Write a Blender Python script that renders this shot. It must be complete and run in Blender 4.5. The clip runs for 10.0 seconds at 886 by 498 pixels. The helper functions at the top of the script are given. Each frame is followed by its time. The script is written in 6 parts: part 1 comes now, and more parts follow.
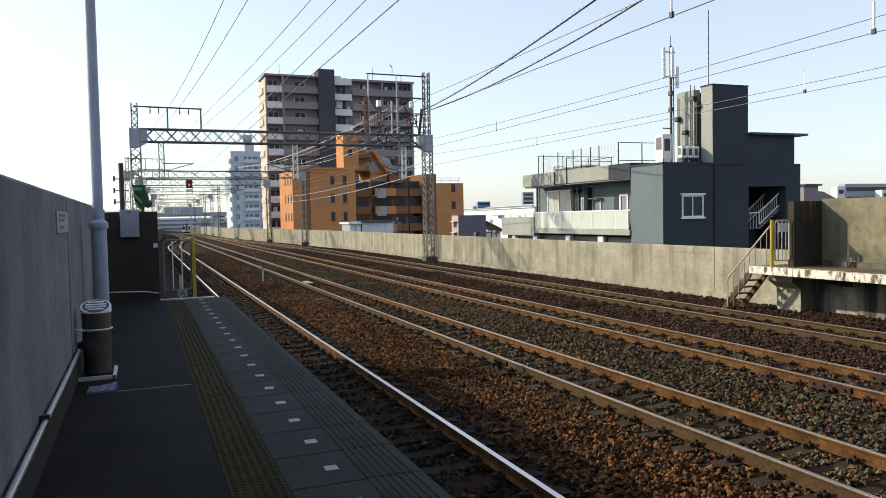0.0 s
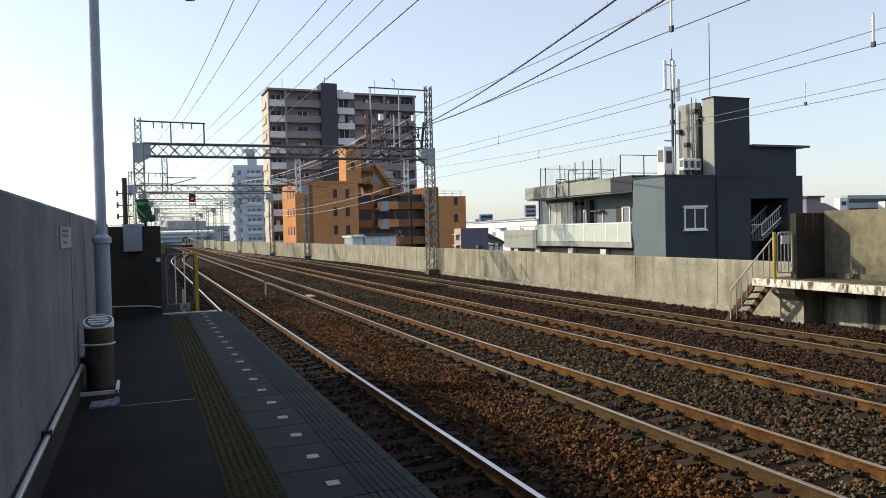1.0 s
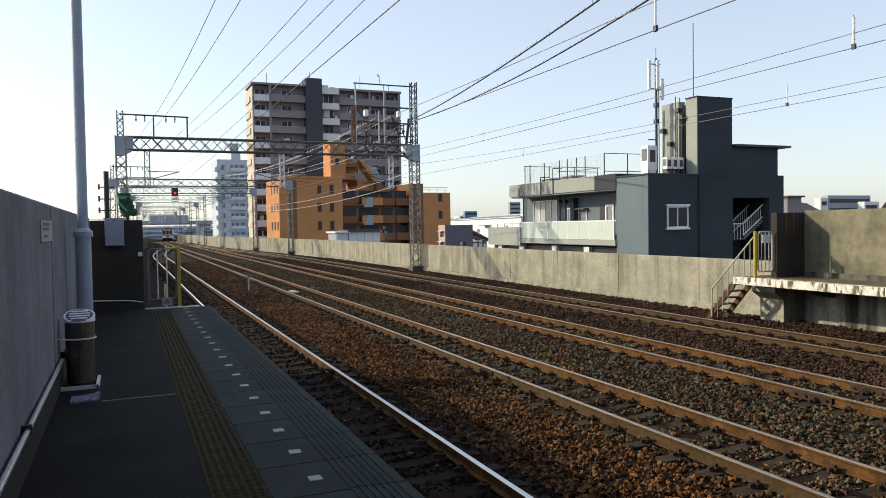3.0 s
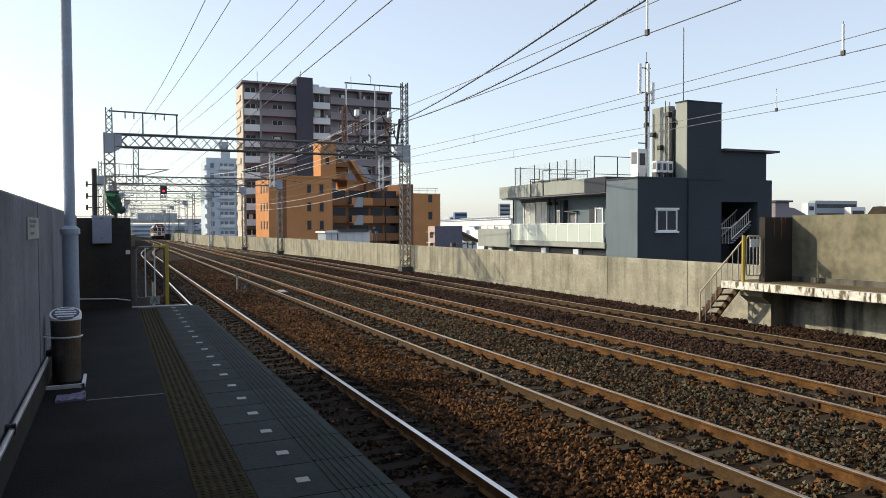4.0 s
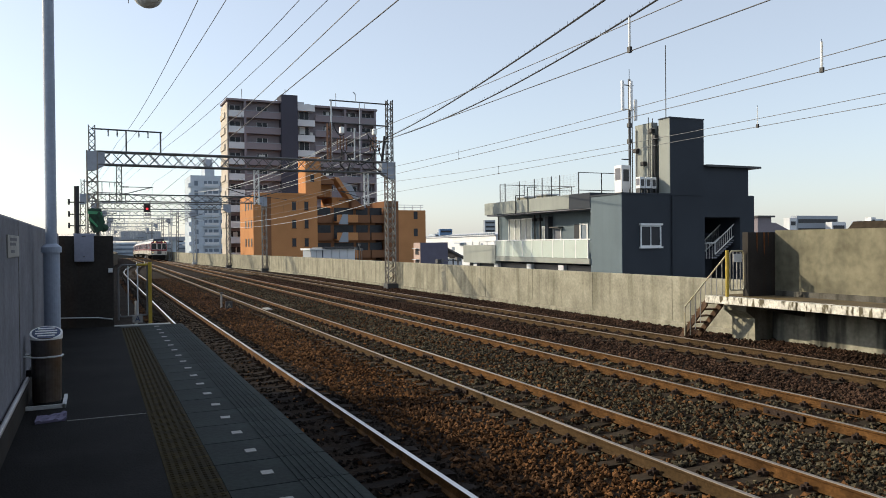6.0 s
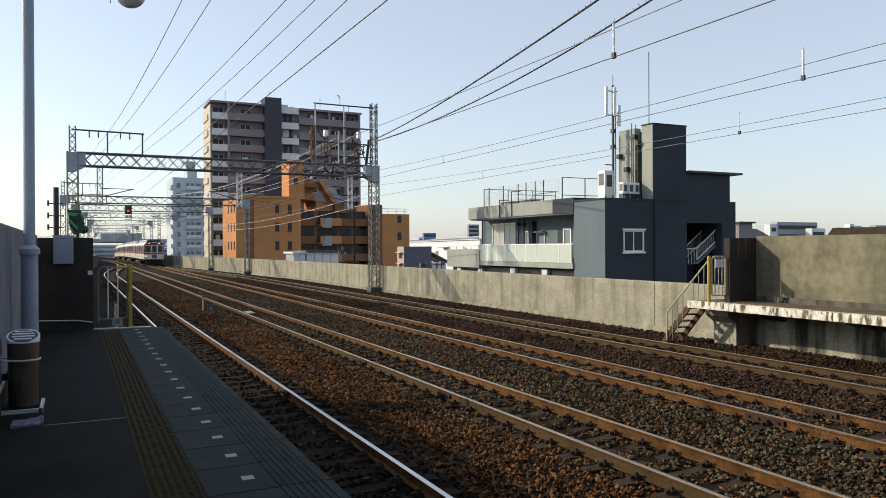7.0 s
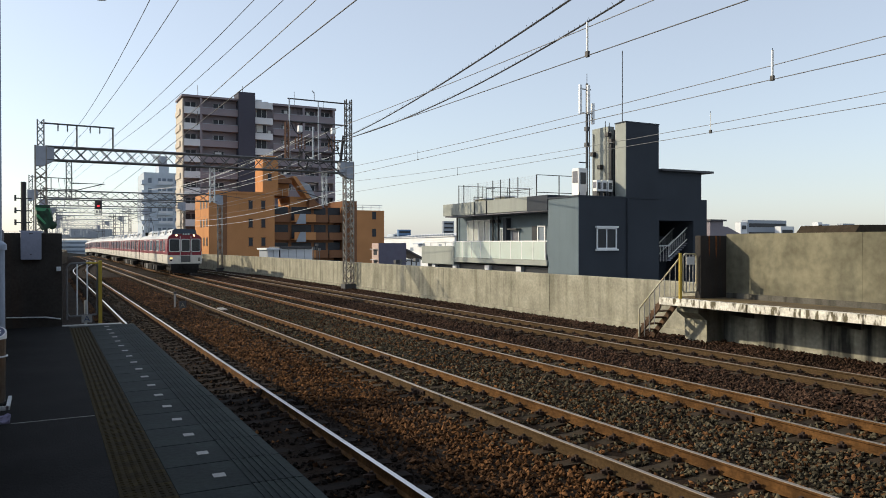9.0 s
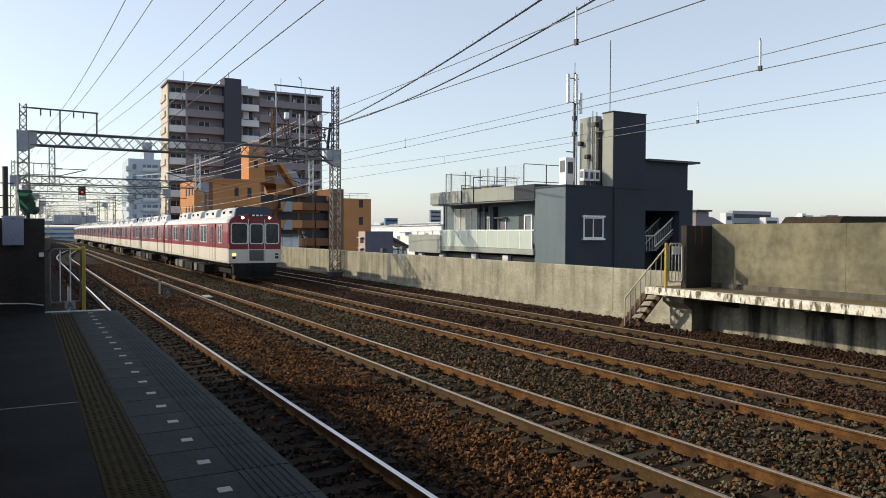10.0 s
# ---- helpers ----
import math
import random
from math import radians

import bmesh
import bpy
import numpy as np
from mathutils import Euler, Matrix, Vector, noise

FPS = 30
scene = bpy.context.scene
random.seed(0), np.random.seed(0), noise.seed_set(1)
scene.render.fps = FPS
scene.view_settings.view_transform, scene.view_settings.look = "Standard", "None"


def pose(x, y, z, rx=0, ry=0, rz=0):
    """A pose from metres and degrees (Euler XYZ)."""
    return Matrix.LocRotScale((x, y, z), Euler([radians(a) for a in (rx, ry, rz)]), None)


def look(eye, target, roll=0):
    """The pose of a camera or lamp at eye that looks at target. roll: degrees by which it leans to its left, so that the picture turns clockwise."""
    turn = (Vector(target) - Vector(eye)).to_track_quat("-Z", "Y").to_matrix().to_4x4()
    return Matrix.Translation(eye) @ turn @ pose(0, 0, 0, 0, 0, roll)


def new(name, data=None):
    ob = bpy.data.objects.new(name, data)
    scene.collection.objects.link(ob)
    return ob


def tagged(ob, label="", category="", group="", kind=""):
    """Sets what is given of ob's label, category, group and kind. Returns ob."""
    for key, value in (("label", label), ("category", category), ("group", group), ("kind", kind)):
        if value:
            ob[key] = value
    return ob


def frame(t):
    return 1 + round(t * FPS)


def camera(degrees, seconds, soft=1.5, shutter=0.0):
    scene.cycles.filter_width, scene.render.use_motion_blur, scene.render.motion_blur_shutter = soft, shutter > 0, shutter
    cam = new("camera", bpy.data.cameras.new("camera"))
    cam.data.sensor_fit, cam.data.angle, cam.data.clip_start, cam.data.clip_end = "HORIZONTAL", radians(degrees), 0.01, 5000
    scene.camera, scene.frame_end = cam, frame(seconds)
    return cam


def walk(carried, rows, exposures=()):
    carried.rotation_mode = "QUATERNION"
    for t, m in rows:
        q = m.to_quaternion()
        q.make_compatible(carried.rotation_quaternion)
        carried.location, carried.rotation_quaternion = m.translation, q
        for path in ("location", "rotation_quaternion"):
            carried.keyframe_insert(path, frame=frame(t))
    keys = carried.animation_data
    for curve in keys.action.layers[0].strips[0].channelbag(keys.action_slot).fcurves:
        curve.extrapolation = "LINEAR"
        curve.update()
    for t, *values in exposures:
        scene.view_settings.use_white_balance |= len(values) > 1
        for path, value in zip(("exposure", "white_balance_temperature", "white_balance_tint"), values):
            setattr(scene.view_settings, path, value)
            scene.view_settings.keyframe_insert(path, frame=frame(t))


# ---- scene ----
cam = camera(61.0, 10.0, soft=0.9)
PATH = [
    (0.0, pose(-0.022, -0.010, 1.529, 87.504, 1.151, -21.880)),
    (0.5, pose(-0.020, -0.013, 1.533, 87.898, 1.493, -21.876)),
    (1.0, pose(-0.019, -0.027, 1.538, 88.488, 1.350, -21.684)),
    (1.5, pose(-0.019, -0.031, 1.535, 89.405, 1.388, -21.558)),
    (2.0, pose(-0.016, -0.040, 1.542, 88.451, 1.462, -22.657)),
    (2.5, pose(-0.021, -0.047, 1.537, 88.185, 1.084, -22.674)),
    (4.0, pose(-0.023, -0.030, 1.542, 88.266, 0.284, -23.657)),
    (4.5, pose(-0.007, -0.010, 1.539, 88.346, 0.436, -24.462)),
    (5.0, pose(-0.020, 0.002, 1.533, 89.399, 0.580, -24.658)),
    (6.5, pose(-0.019, -0.027, 1.537, 89.598, 0.552, -24.998)),
    (7.0, pose(-0.012, 0.005, 1.535, 89.828, 0.246, -26.012)),
    (7.5, pose(-0.011, 0.008, 1.524, 89.761, 0.075, -26.604)),
    (8.0, pose(-0.013, 0.003, 1.527, 89.906, 0.265, -26.614)),
    (8.5, pose(-0.010, -0.005, 1.532, 89.728, 0.218, -27.246)),
    (9.0, pose(-0.009, -0.014, 1.536, 89.569, 0.078, -27.929)),
    (9.5, pose(-0.005, -0.003, 1.530, 89.248, -0.092, -28.774)),
    (10.0, pose(0.001, 0.015, 1.522, 88.718, -0.284, -28.930)),
]
walk(cam, PATH, [(0.0, 0.1), (1.0, -0.03), (2.0, -0.09), (2.5, -0.01), (4.5, 0.01), (5.0, -0.05), (6.5, -0.14), (8.5, -0.19), (10.0, -0.14)])

# ---- world, sun, exposure ----
SUN = Vector((-1.0, 0.80, 0.58)).normalized()
world = bpy.data.worlds.new("sky")
scene.world = world
world.use_nodes = True
wn = world.node_tree
sky = wn.nodes.new("ShaderNodeTexSky")
sky.sky_type, sky.sun_disc = "NISHITA", False
sky.sun_elevation = math.asin(SUN.z)
sky.sun_rotation = math.atan2(SUN.x, SUN.y)
sky.air_density, sky.dust_density, sky.ozone_density = 1.0, 1.0, 2.0
back = wn.nodes["Background"]
back.inputs["Strength"].default_value = 0.195
haze = wn.nodes.new("ShaderNodeHueSaturation")
haze.inputs["Saturation"].default_value = 0.8
wn.links.new(sky.outputs[0], haze.inputs["Color"])
veil = wn.nodes.new("ShaderNodeMix")
veil.data_type = "RGBA"
veil.inputs[0].default_value = 0.3
veil.inputs[7].default_value = (5.5, 5.8, 6.3, 1)
wn.links.new(haze.outputs[0], veil.inputs[6])
wn.links.new(veil.outputs[2], back.inputs["Color"])
sun = new("sun", bpy.data.lights.new("sun", "SUN"))
sun.data.energy, sun.data.angle, sun.data.color = 5.0, radians(0.6), (1.0, 0.86, 0.64)
sun.matrix_world = look((0, 0, 60), Vector((0, 0, 60)) - SUN)


# ---- materials ----
def mat(name, base, rough=0.8, metal=0.0, var=0.18, scale=1.5, fine=25.0, bump=0.15, tint=None, tint_scale=0.6,
        tint_amount=0.5, streak=False, rand=0.0, spec=0.5, island=0.0, edge=(0.45, 0.7), stretch=(3.0, 3.0, 0.25)):
    """A surface with broad and fine mottling, an optional second colour in patches or streaks, and relief."""
    m = bpy.data.materials.new(name)
    m.use_nodes = True
    n, l = m.node_tree.nodes, m.node_tree.links
    b = n["Principled BSDF"]
    b.inputs["Roughness"].default_value, b.inputs["Metallic"].default_value = rough, metal
    b.inputs["Specular IOR Level"].default_value = spec if rough < 0.75 else spec * 0.16
    co = n.new("ShaderNodeTexCoord")

    def tex(s, stretch=None, detail=5.0):
        t = n.new("ShaderNodeTexNoise")
        t.inputs["Scale"].default_value, t.inputs["Detail"].default_value = s, detail
        if stretch:
            mp = n.new("ShaderNodeMapping")
            mp.inputs["Scale"].default_value = stretch
            l.new(co.outputs["Object"], mp.inputs["Vector"])
            l.new(mp.outputs[0], t.inputs["Vector"])
        else:
            l.new(co.outputs["Object"], t.inputs["Vector"])
        return t

    def span(t, lo, hi, a, c):
        r = n.new("ShaderNodeMapRange")
        r.inputs["From Min"].default_value, r.inputs["From Max"].default_value = lo, hi
        r.inputs["To Min"].default_value, r.inputs["To Max"].default_value = a, c
        l.new(t, r.inputs["Value"])
        return r.outputs["Result"]

    broad, small = tex(scale), tex(fine)
    k1 = span(broad.outputs["Fac"], 0.3, 0.7, 1 - var, 1 + var)
    k2 = span(small.outputs["Fac"], 0.3, 0.7, 1 - var * 0.7, 1 + var * 0.7)
    mul = n.new("ShaderNodeMath")
    mul.operation = "MULTIPLY"
    l.new(k1, mul.inputs[0]), l.new(k2, mul.inputs[1])
    value = mul.outputs[0]
    if rand:
        info = n.new("ShaderNodeObjectInfo")
        k3 = span(info.outputs["Random"], 0, 1, 1 - rand, 1 + rand)
        mul2 = n.new("ShaderNodeMath")
        mul2.operation = "MULTIPLY"
        l.new(value, mul2.inputs[0]), l.new(k3, mul2.inputs[1])
        value = mul2.outputs[0]
    if island:
        geo = n.new("ShaderNodeNewGeometry")
        k4 = span(geo.outputs["Random Per Island"], 0, 1, 1 - island, 1 + island)
        mul3 = n.new("ShaderNodeMath")
        mul3.operation = "MULTIPLY"
        l.new(value, mul3.inputs[0]), l.new(k4, mul3.inputs[1])
        value = mul3.outputs[0]
    colour = n.new("ShaderNodeRGB")
    colour.outputs[0].default_value = (*base, 1)
    out = colour.outputs[0]
    if tint:
        t = tex(tint_scale, stretch if streak else None)
        fac = span(t.outputs["Fac"], *edge, 0.0, tint_amount)
        mx = n.new("ShaderNodeMix")
        mx.data_type = "RGBA"
        mx.inputs["B"].default_value = (0, 0, 0, 1)
        l.new(fac, mx.inputs[0])
        l.new(out, mx.inputs[6])
        mx.inputs[7].default_value = (*tint, 1)
        out = mx.outputs[2]
    sc = n.new("ShaderNodeVectorMath")
    sc.operation = "SCALE"
    l.new(out, sc.inputs[0]), l.new(value, sc.inputs["Scale"])
    l.new(sc.outputs[0], b.inputs["Base Color"])
    if bump:
        bp = n.new("ShaderNodeBump")
        bp.inputs["Strength"].default_value, bp.inputs["Distance"].default_value = bump, 0.02
        l.new(small.outputs["Fac"], bp.inputs["Height"])
        l.new(bp.outputs[0], b.inputs["Normal"])
    return m


def glow(name, colour, strength):
    m = bpy.data.materials.new(name)
    m.use_nodes = True
    b = m.node_tree.nodes["Principled BSDF"]
    b.inputs["Base Color"].default_value = (*colour, 1)
    b.inputs["Emission Color"].default_value = (*colour, 1)
    b.inputs["Emission Strength"].default_value = strength
    return m


M = {
    "concrete": mat("weathered_concrete", (0.295, 0.282, 0.222), 0.9, fine=12, bump=0.1, tint=(0.14, 0.135, 0.1), tint_scale=1.1, tint_amount=0.7, streak=True),
    "concrete_aged": mat("mossy_aged_concrete", (0.185, 0.172, 0.120), 0.9, var=0.26, scale=1.0, fine=5, bump=0.08, tint=(0.10, 0.097, 0.072), tint_scale=0.7, tint_amount=0.75, streak=True, edge=(0.42, 0.72), stretch=(2.4, 2.4, 0.5)),
    "concrete_dirty": mat("dirty_concrete", (0.11, 0.105, 0.09), 0.9, tint=(0.025, 0.022, 0.018), tint_scale=1.2, tint_amount=0.8, streak=True),
    "concrete_stain": mat("water_stained_concrete", (0.30, 0.29, 0.235), 0.9, var=0.25, fine=9, tint=(0.028, 0.03, 0.03), tint_scale=1.2, tint_amount=0.95, streak=True, edge=(0.42, 0.62), stretch=(2.0, 2.0, 0.22)),
    "stair_steel": mat("dark_rusty_stair_steel", (0.085, 0.055, 0.038), 0.8, var=0.3, tint=(0.14, 0.07, 0.03), tint_scale=6),
    "rust_stain": mat("rust_run", (0.16, 0.06, 0.022), 0.9, var=0.4, scale=5, tint=(0.06, 0.04, 0.03), tint_scale=8),
    "pale_cool": mat("cool_grey_render", (0.135, 0.172, 0.195), 0.85, var=0.08, scale=0.5, bump=0.1, tint=(0.115, 0.145, 0.165), tint_scale=0.8, streak=True),
    "curtain": mat("curtained_pane", (0.38, 0.40, 0.38), 0.3, var=0.2, scale=2.0, bump=0, tint=(0.15, 0.17, 0.17), tint_scale=1.5, streak=True),
    "box_lilac": mat("lavender_grey_paint", (0.22, 0.24, 0.31), 0.6, var=0.1),
    "concrete_grey": mat("grey_concrete", (0.19, 0.195, 0.22), 0.85, tint=(0.12, 0.12, 0.14), tint_scale=0.8, streak=True),
    "slab_edge": mat("flaking_painted_edge", (0.62, 0.60, 0.53), 0.85, var=0.22, scale=4, fine=16, tint=(0.12, 0.105, 0.07), tint_scale=2.6, tint_amount=1.0, streak=True, edge=(0.5, 0.6), stretch=(2.0, 3.4, 1.0)),
    # Platform tones sit below real albedo, so part of their shade is painted.
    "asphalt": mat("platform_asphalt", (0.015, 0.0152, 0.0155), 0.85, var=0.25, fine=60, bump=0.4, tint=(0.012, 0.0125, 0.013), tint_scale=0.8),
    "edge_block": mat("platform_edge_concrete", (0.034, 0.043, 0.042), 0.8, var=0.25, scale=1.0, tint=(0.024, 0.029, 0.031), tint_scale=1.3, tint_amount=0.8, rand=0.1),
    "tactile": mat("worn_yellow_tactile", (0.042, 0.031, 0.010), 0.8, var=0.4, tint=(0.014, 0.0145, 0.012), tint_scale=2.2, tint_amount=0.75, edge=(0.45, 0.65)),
    "white_paint": mat("white_paint", (0.31, 0.31, 0.295), 0.6, var=0.2, tint=(0.2, 0.2, 0.19), tint_scale=9),
    "ballast": mat("ballast_bed", (0.016, 0.010, 0.006), 0.95, var=0.5, scale=0.7, fine=22, bump=1.0, tint=(0.022, 0.017, 0.013), tint_scale=0.25),
    "stone_brown": mat("rusty_ballast_stone", (0.104, 0.050, 0.020), 0.9, var=0.35, scale=0.6, fine=30, bump=0.3, tint=(0.065, 0.036, 0.020), tint_scale=0.35, tint_amount=0.8, island=0.85),
    "stone_grey": mat("grey_ballast_stone", (0.068, 0.058, 0.037), 0.9, var=0.3, scale=0.6, fine=30, bump=0.3, tint=(0.048, 0.042, 0.030), tint_scale=0.5, tint_amount=0.8, island=0.85),
    "stone_dark": mat("dark_reddish_ballast_stone", (0.052, 0.030, 0.020), 0.9, var=0.3, scale=0.6, fine=30, bump=0.3, tint=(0.030, 0.020, 0.014), tint_scale=0.5, tint_amount=0.6, island=0.8),
    # Near-black siding tones: the platform wall's shade is put into the colour.
    "stone_shade": mat("shade_black_ballast_stone", (0.013, 0.0105, 0.0085), 0.9, var=0.3, scale=0.6, fine=30, bump=0.3, island=0.7),
    "sleeper_shade": mat("shade_black_sleeper", (0.016, 0.013, 0.011), 0.9, var=0.3, tint=(0.024, 0.016, 0.011), tint_scale=3, rand=0.25),
    "rail_side": mat("rusty_rail_side", (0.10, 0.05, 0.018), 0.75, var=0.4, scale=4, tint=(0.045, 0.024, 0.011), tint_scale=3),
    "rail_side_dull": mat("dull_brown_rail_side", (0.07, 0.045, 0.022), 0.75, var=0.35, scale=3, tint=(0.04, 0.024, 0.013), tint_scale=3),
    "rail_top": mat("polished_rail_head", (0.62, 0.6, 0.58), 0.28, metal=1.0, var=0.06, bump=0.02),
    "rail_top_worn": mat("dull_rail_head", (0.36, 0.29, 0.22), 0.42, metal=0.9, var=0.2, scale=0.5, bump=0.02),
    # wall_dark: darker tone for the end wall, return wall and wall foot.
    "wall_dark": mat("dark_streaked_concrete", (0.042, 0.039, 0.036), 0.9, tint=(0.055, 0.036, 0.026), tint_scale=1.6, tint_amount=0.5, streak=True),
    "cab_glass": mat("cab_window_glass", (0.035, 0.042, 0.046), 0.12, var=0.3, bump=0, spec=0.35),
    "frame_bright": mat("bright_metal_trim", (0.60, 0.60, 0.58), 0.45, var=0.05, bump=0),
    "case_grey": mat("grey_underfloor_case", (0.09, 0.088, 0.083), 0.7, var=0.2),
    "sleeper": mat("sleeper_dusty", (0.042, 0.033, 0.023), 0.9, var=0.3, tint=(0.04, 0.025, 0.015), tint_scale=3, rand=0.25),
    "clip": mat("rusty_clip", (0.05, 0.035, 0.028), 0.8, var=0.3),
    # steel_grey, steel_post: one galvanised steel, backlit and sunlit tones put in the colour.
    "steel_grey": mat("galvanised_steel_backlit_tone", (0.13, 0.135, 0.14), 0.6, metal=0.2, var=0.2, tint=(0.09, 0.07, 0.055), tint_scale=2.5),
    "steel_post": mat("galvanised_post_sunlit_tone", (0.23, 0.215, 0.19), 0.6, metal=0.2, var=0.25, tint=(0.10, 0.06, 0.04), tint_scale=2.5, tint_amount=0.8),
    "rail_pale": mat("faded_yellow_handrail", (0.46, 0.43, 0.32), 0.6, var=0.15, tint=(0.4, 0.3, 0.08), tint_scale=2.5),
    "gusset": mat("blue_grey_gusset_paint", (0.28, 0.31, 0.36), 0.6, var=0.1, tint=(0.2, 0.22, 0.26), tint_scale=2.0),
    "platform_top": mat("dusty_brown_platform_top", (0.13, 0.105, 0.07), 0.9, var=0.25, scale=1.2, tint=(0.21, 0.15, 0.06), tint_scale=0.9, tint_amount=0.6),
    # Far facade: the pale blue of distance haze is in the base colour.
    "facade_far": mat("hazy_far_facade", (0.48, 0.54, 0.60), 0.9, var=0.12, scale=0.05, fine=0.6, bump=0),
    "bin_steel": mat("dull_bin_steel", (0.13, 0.12, 0.115), 0.35, metal=0.8, var=0.2, scale=4, bump=0.03, tint=(0.16, 0.09, 0.04), tint_scale=3),
    "steel_dark": mat("dark_weathered_steel", (0.06, 0.062, 0.066), 0.6, metal=0.3, var=0.2),
    "steel_rust": mat("rust_stained_steel", (0.20, 0.12, 0.085), 0.8, var=0.3, tint=(0.12, 0.06, 0.04), tint_scale=4),
    "steel_pale": mat("pale_painted_steel", (0.55, 0.58, 0.60), 0.45, var=0.08),
    "pole_blue": mat("blue_grey_painted_pole", (0.28, 0.34, 0.44), 0.5, var=0.1, tint=(0.26, 0.3, 0.36), tint_scale=2),
    "yellow": mat("yellow_paint", (0.42, 0.31, 0.03), 0.55, var=0.15, tint=(0.35, 0.22, 0.06), tint_scale=6),
    "stainless": mat("brushed_stainless", (0.45, 0.45, 0.46), 0.35, metal=0.9, var=0.1, bump=0.03),
    "wire": mat("wire_dark", (0.07, 0.072, 0.078), 0.7, metal=0.2, var=0.1, bump=0),
    "wire_pale": mat("wire_weathered_grey", (0.15, 0.155, 0.165), 0.7, metal=0.1, var=0.1, bump=0),
    "charcoal": mat("charcoal_render", (0.050, 0.057, 0.068), 0.85, var=0.1, scale=0.4, bump=0.1),
    "pale_grey": mat("pale_grey_render", (0.30, 0.32, 0.295), 0.85, var=0.07, scale=0.5, bump=0.1, tint=(0.24, 0.255, 0.24), tint_scale=0.8, streak=True),
    "orange": mat("orange_brown_tile_facade", (0.45, 0.215, 0.092), 0.8, var=0.09, scale=0.3, fine=8, bump=0.05),
    # orange_dark: brown trim, and the shade of recesses put into the colour.
    "orange_dark": mat("brown_and_shaded_tile_facade", (0.20, 0.10, 0.055), 0.8, var=0.1, scale=0.3, fine=8, bump=0.05),
    # brown, brown_dark: lifted and greyed, with haze put into the colour.
    "brown": mat("mauve_brown_tile_facade", (0.235, 0.210, 0.230), 0.85, var=0.06, scale=0.2, fine=6, bump=0.05),
    "brown_dark": mat("dark_slate_facade", (0.070, 0.071, 0.092), 0.8, var=0.06, scale=0.2, fine=6, bump=0.05),
    "beige": mat("beige_facade", (0.52, 0.47, 0.40), 0.85, var=0.05, scale=0.2, bump=0.05),
    "facade_white": mat("white_facade", (0.62, 0.64, 0.66), 0.8, var=0.05, scale=0.2, bump=0.05),
    "facade_grey": mat("grey_blue_facade", (0.30, 0.33, 0.37), 0.8, var=0.08, scale=0.1, bump=0.05),
    "roof_tile": mat("dark_roof_tile", (0.10, 0.095, 0.10), 0.8, var=0.12, scale=0.5),
    "window": mat("dark_window_glass", (0.03, 0.033, 0.04), 0.4, var=0.15, bump=0, spec=0.25),
    "balcony_glass": mat("frosted_green_glass", (0.46, 0.53, 0.49), 0.3, var=0.14, bump=0.02, tint=(0.30, 0.37, 0.36), tint_scale=1.5),
    "frame_white": mat("white_window_frame", (0.75, 0.76, 0.76), 0.5, var=0.04, bump=0),
    "black": mat("black_painted", (0.02, 0.02, 0.022), 0.6, var=0.1),
    "green": mat("green_tarpaulin", (0.010, 0.060, 0.030), 0.6, var=0.4, scale=9, tint=(0.005, 0.018, 0.011), tint_scale=7, tint_amount=0.9),
    "train_red": mat("maroon_train_paint", (0.20, 0.011, 0.025), 0.3, var=0.05, scale=0.6, bump=0.01),
    "train_white": mat("ivory_train_paint", (0.60, 0.57, 0.50), 0.35, var=0.05, scale=0.6, bump=0.01),
    "train_roof": mat("pale_train_roof", (0.50, 0.52, 0.54), 0.6, var=0.1, scale=1.5),
    "train_dark": mat("underframe_dark", (0.02, 0.019, 0.018), 0.8, var=0.3, scale=3),
    "train_glass": mat("train_window_glass", (0.10, 0.125, 0.14), 0.08, var=0.08, bump=0, spec=0.9),
    "lamp_on": glow("headlamp_lit", (1.0, 0.74, 0.42), 6.0),
    "marker_on": glow("marker_lamp_lit", (1.0, 0.6, 0.1), 5.0),
    "red_on": glow("red_signal_lit", (1.0, 0.03, 0.04), 1.6),
    "street": mat("street_level", (0.16, 0.16, 0.155), 0.9, var=0.3, scale=0.03, fine=0.4, bump=0),
    "insulator": mat("white_insulator", (0.8, 0.82, 0.8), 0.3, var=0.04, bump=0),
    "globe": mat("opal_globe", (0.66, 0.66, 0.63), 0.25, var=0.04, bump=0),
    "blue": mat("blue_cover", (0.10, 0.19, 0.34), 0.5, var=0.1),
    # steel_far, window_far: distance haze mixed into the base colours.
    "steel_far": mat("haze_paled_steel", (0.34, 0.37, 0.40), 0.7, var=0.12, bump=0),
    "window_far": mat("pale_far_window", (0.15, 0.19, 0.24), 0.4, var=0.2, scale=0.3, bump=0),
    "salmon": mat("salmon_render", (0.42, 0.32, 0.28), 0.85, var=0.08),
    "mauve": mat("mauve_sheet_cladding", (0.10, 0.095, 0.135), 0.7, var=0.08),
    "roof_navy": mat("navy_roof_unit_end", (0.035, 0.05, 0.075), 0.5, var=0.1),
    "fence_mesh": mat("fence_wire", (0.30, 0.31, 0.32), 0.6, var=0.05, bump=0),
    "navy": mat("navy_print", (0.03, 0.05, 0.12), 0.5, var=0.1),
}


# ---- mesh helpers ----
def box(bm, x0, x1, y0, y1, z0, z1):
    v = [bm.verts.new((x, y, z)) for z in (z0, z1) for y in (y0, y1) for x in (x0, x1)]
    for q in ((0, 2, 3, 1), (4, 5, 7, 6), (0, 1, 5, 4), (1, 3, 7, 5), (3, 2, 6, 7), (2, 0, 4, 6)):
        bm.faces.new([v[i] for i in q])
    return bm


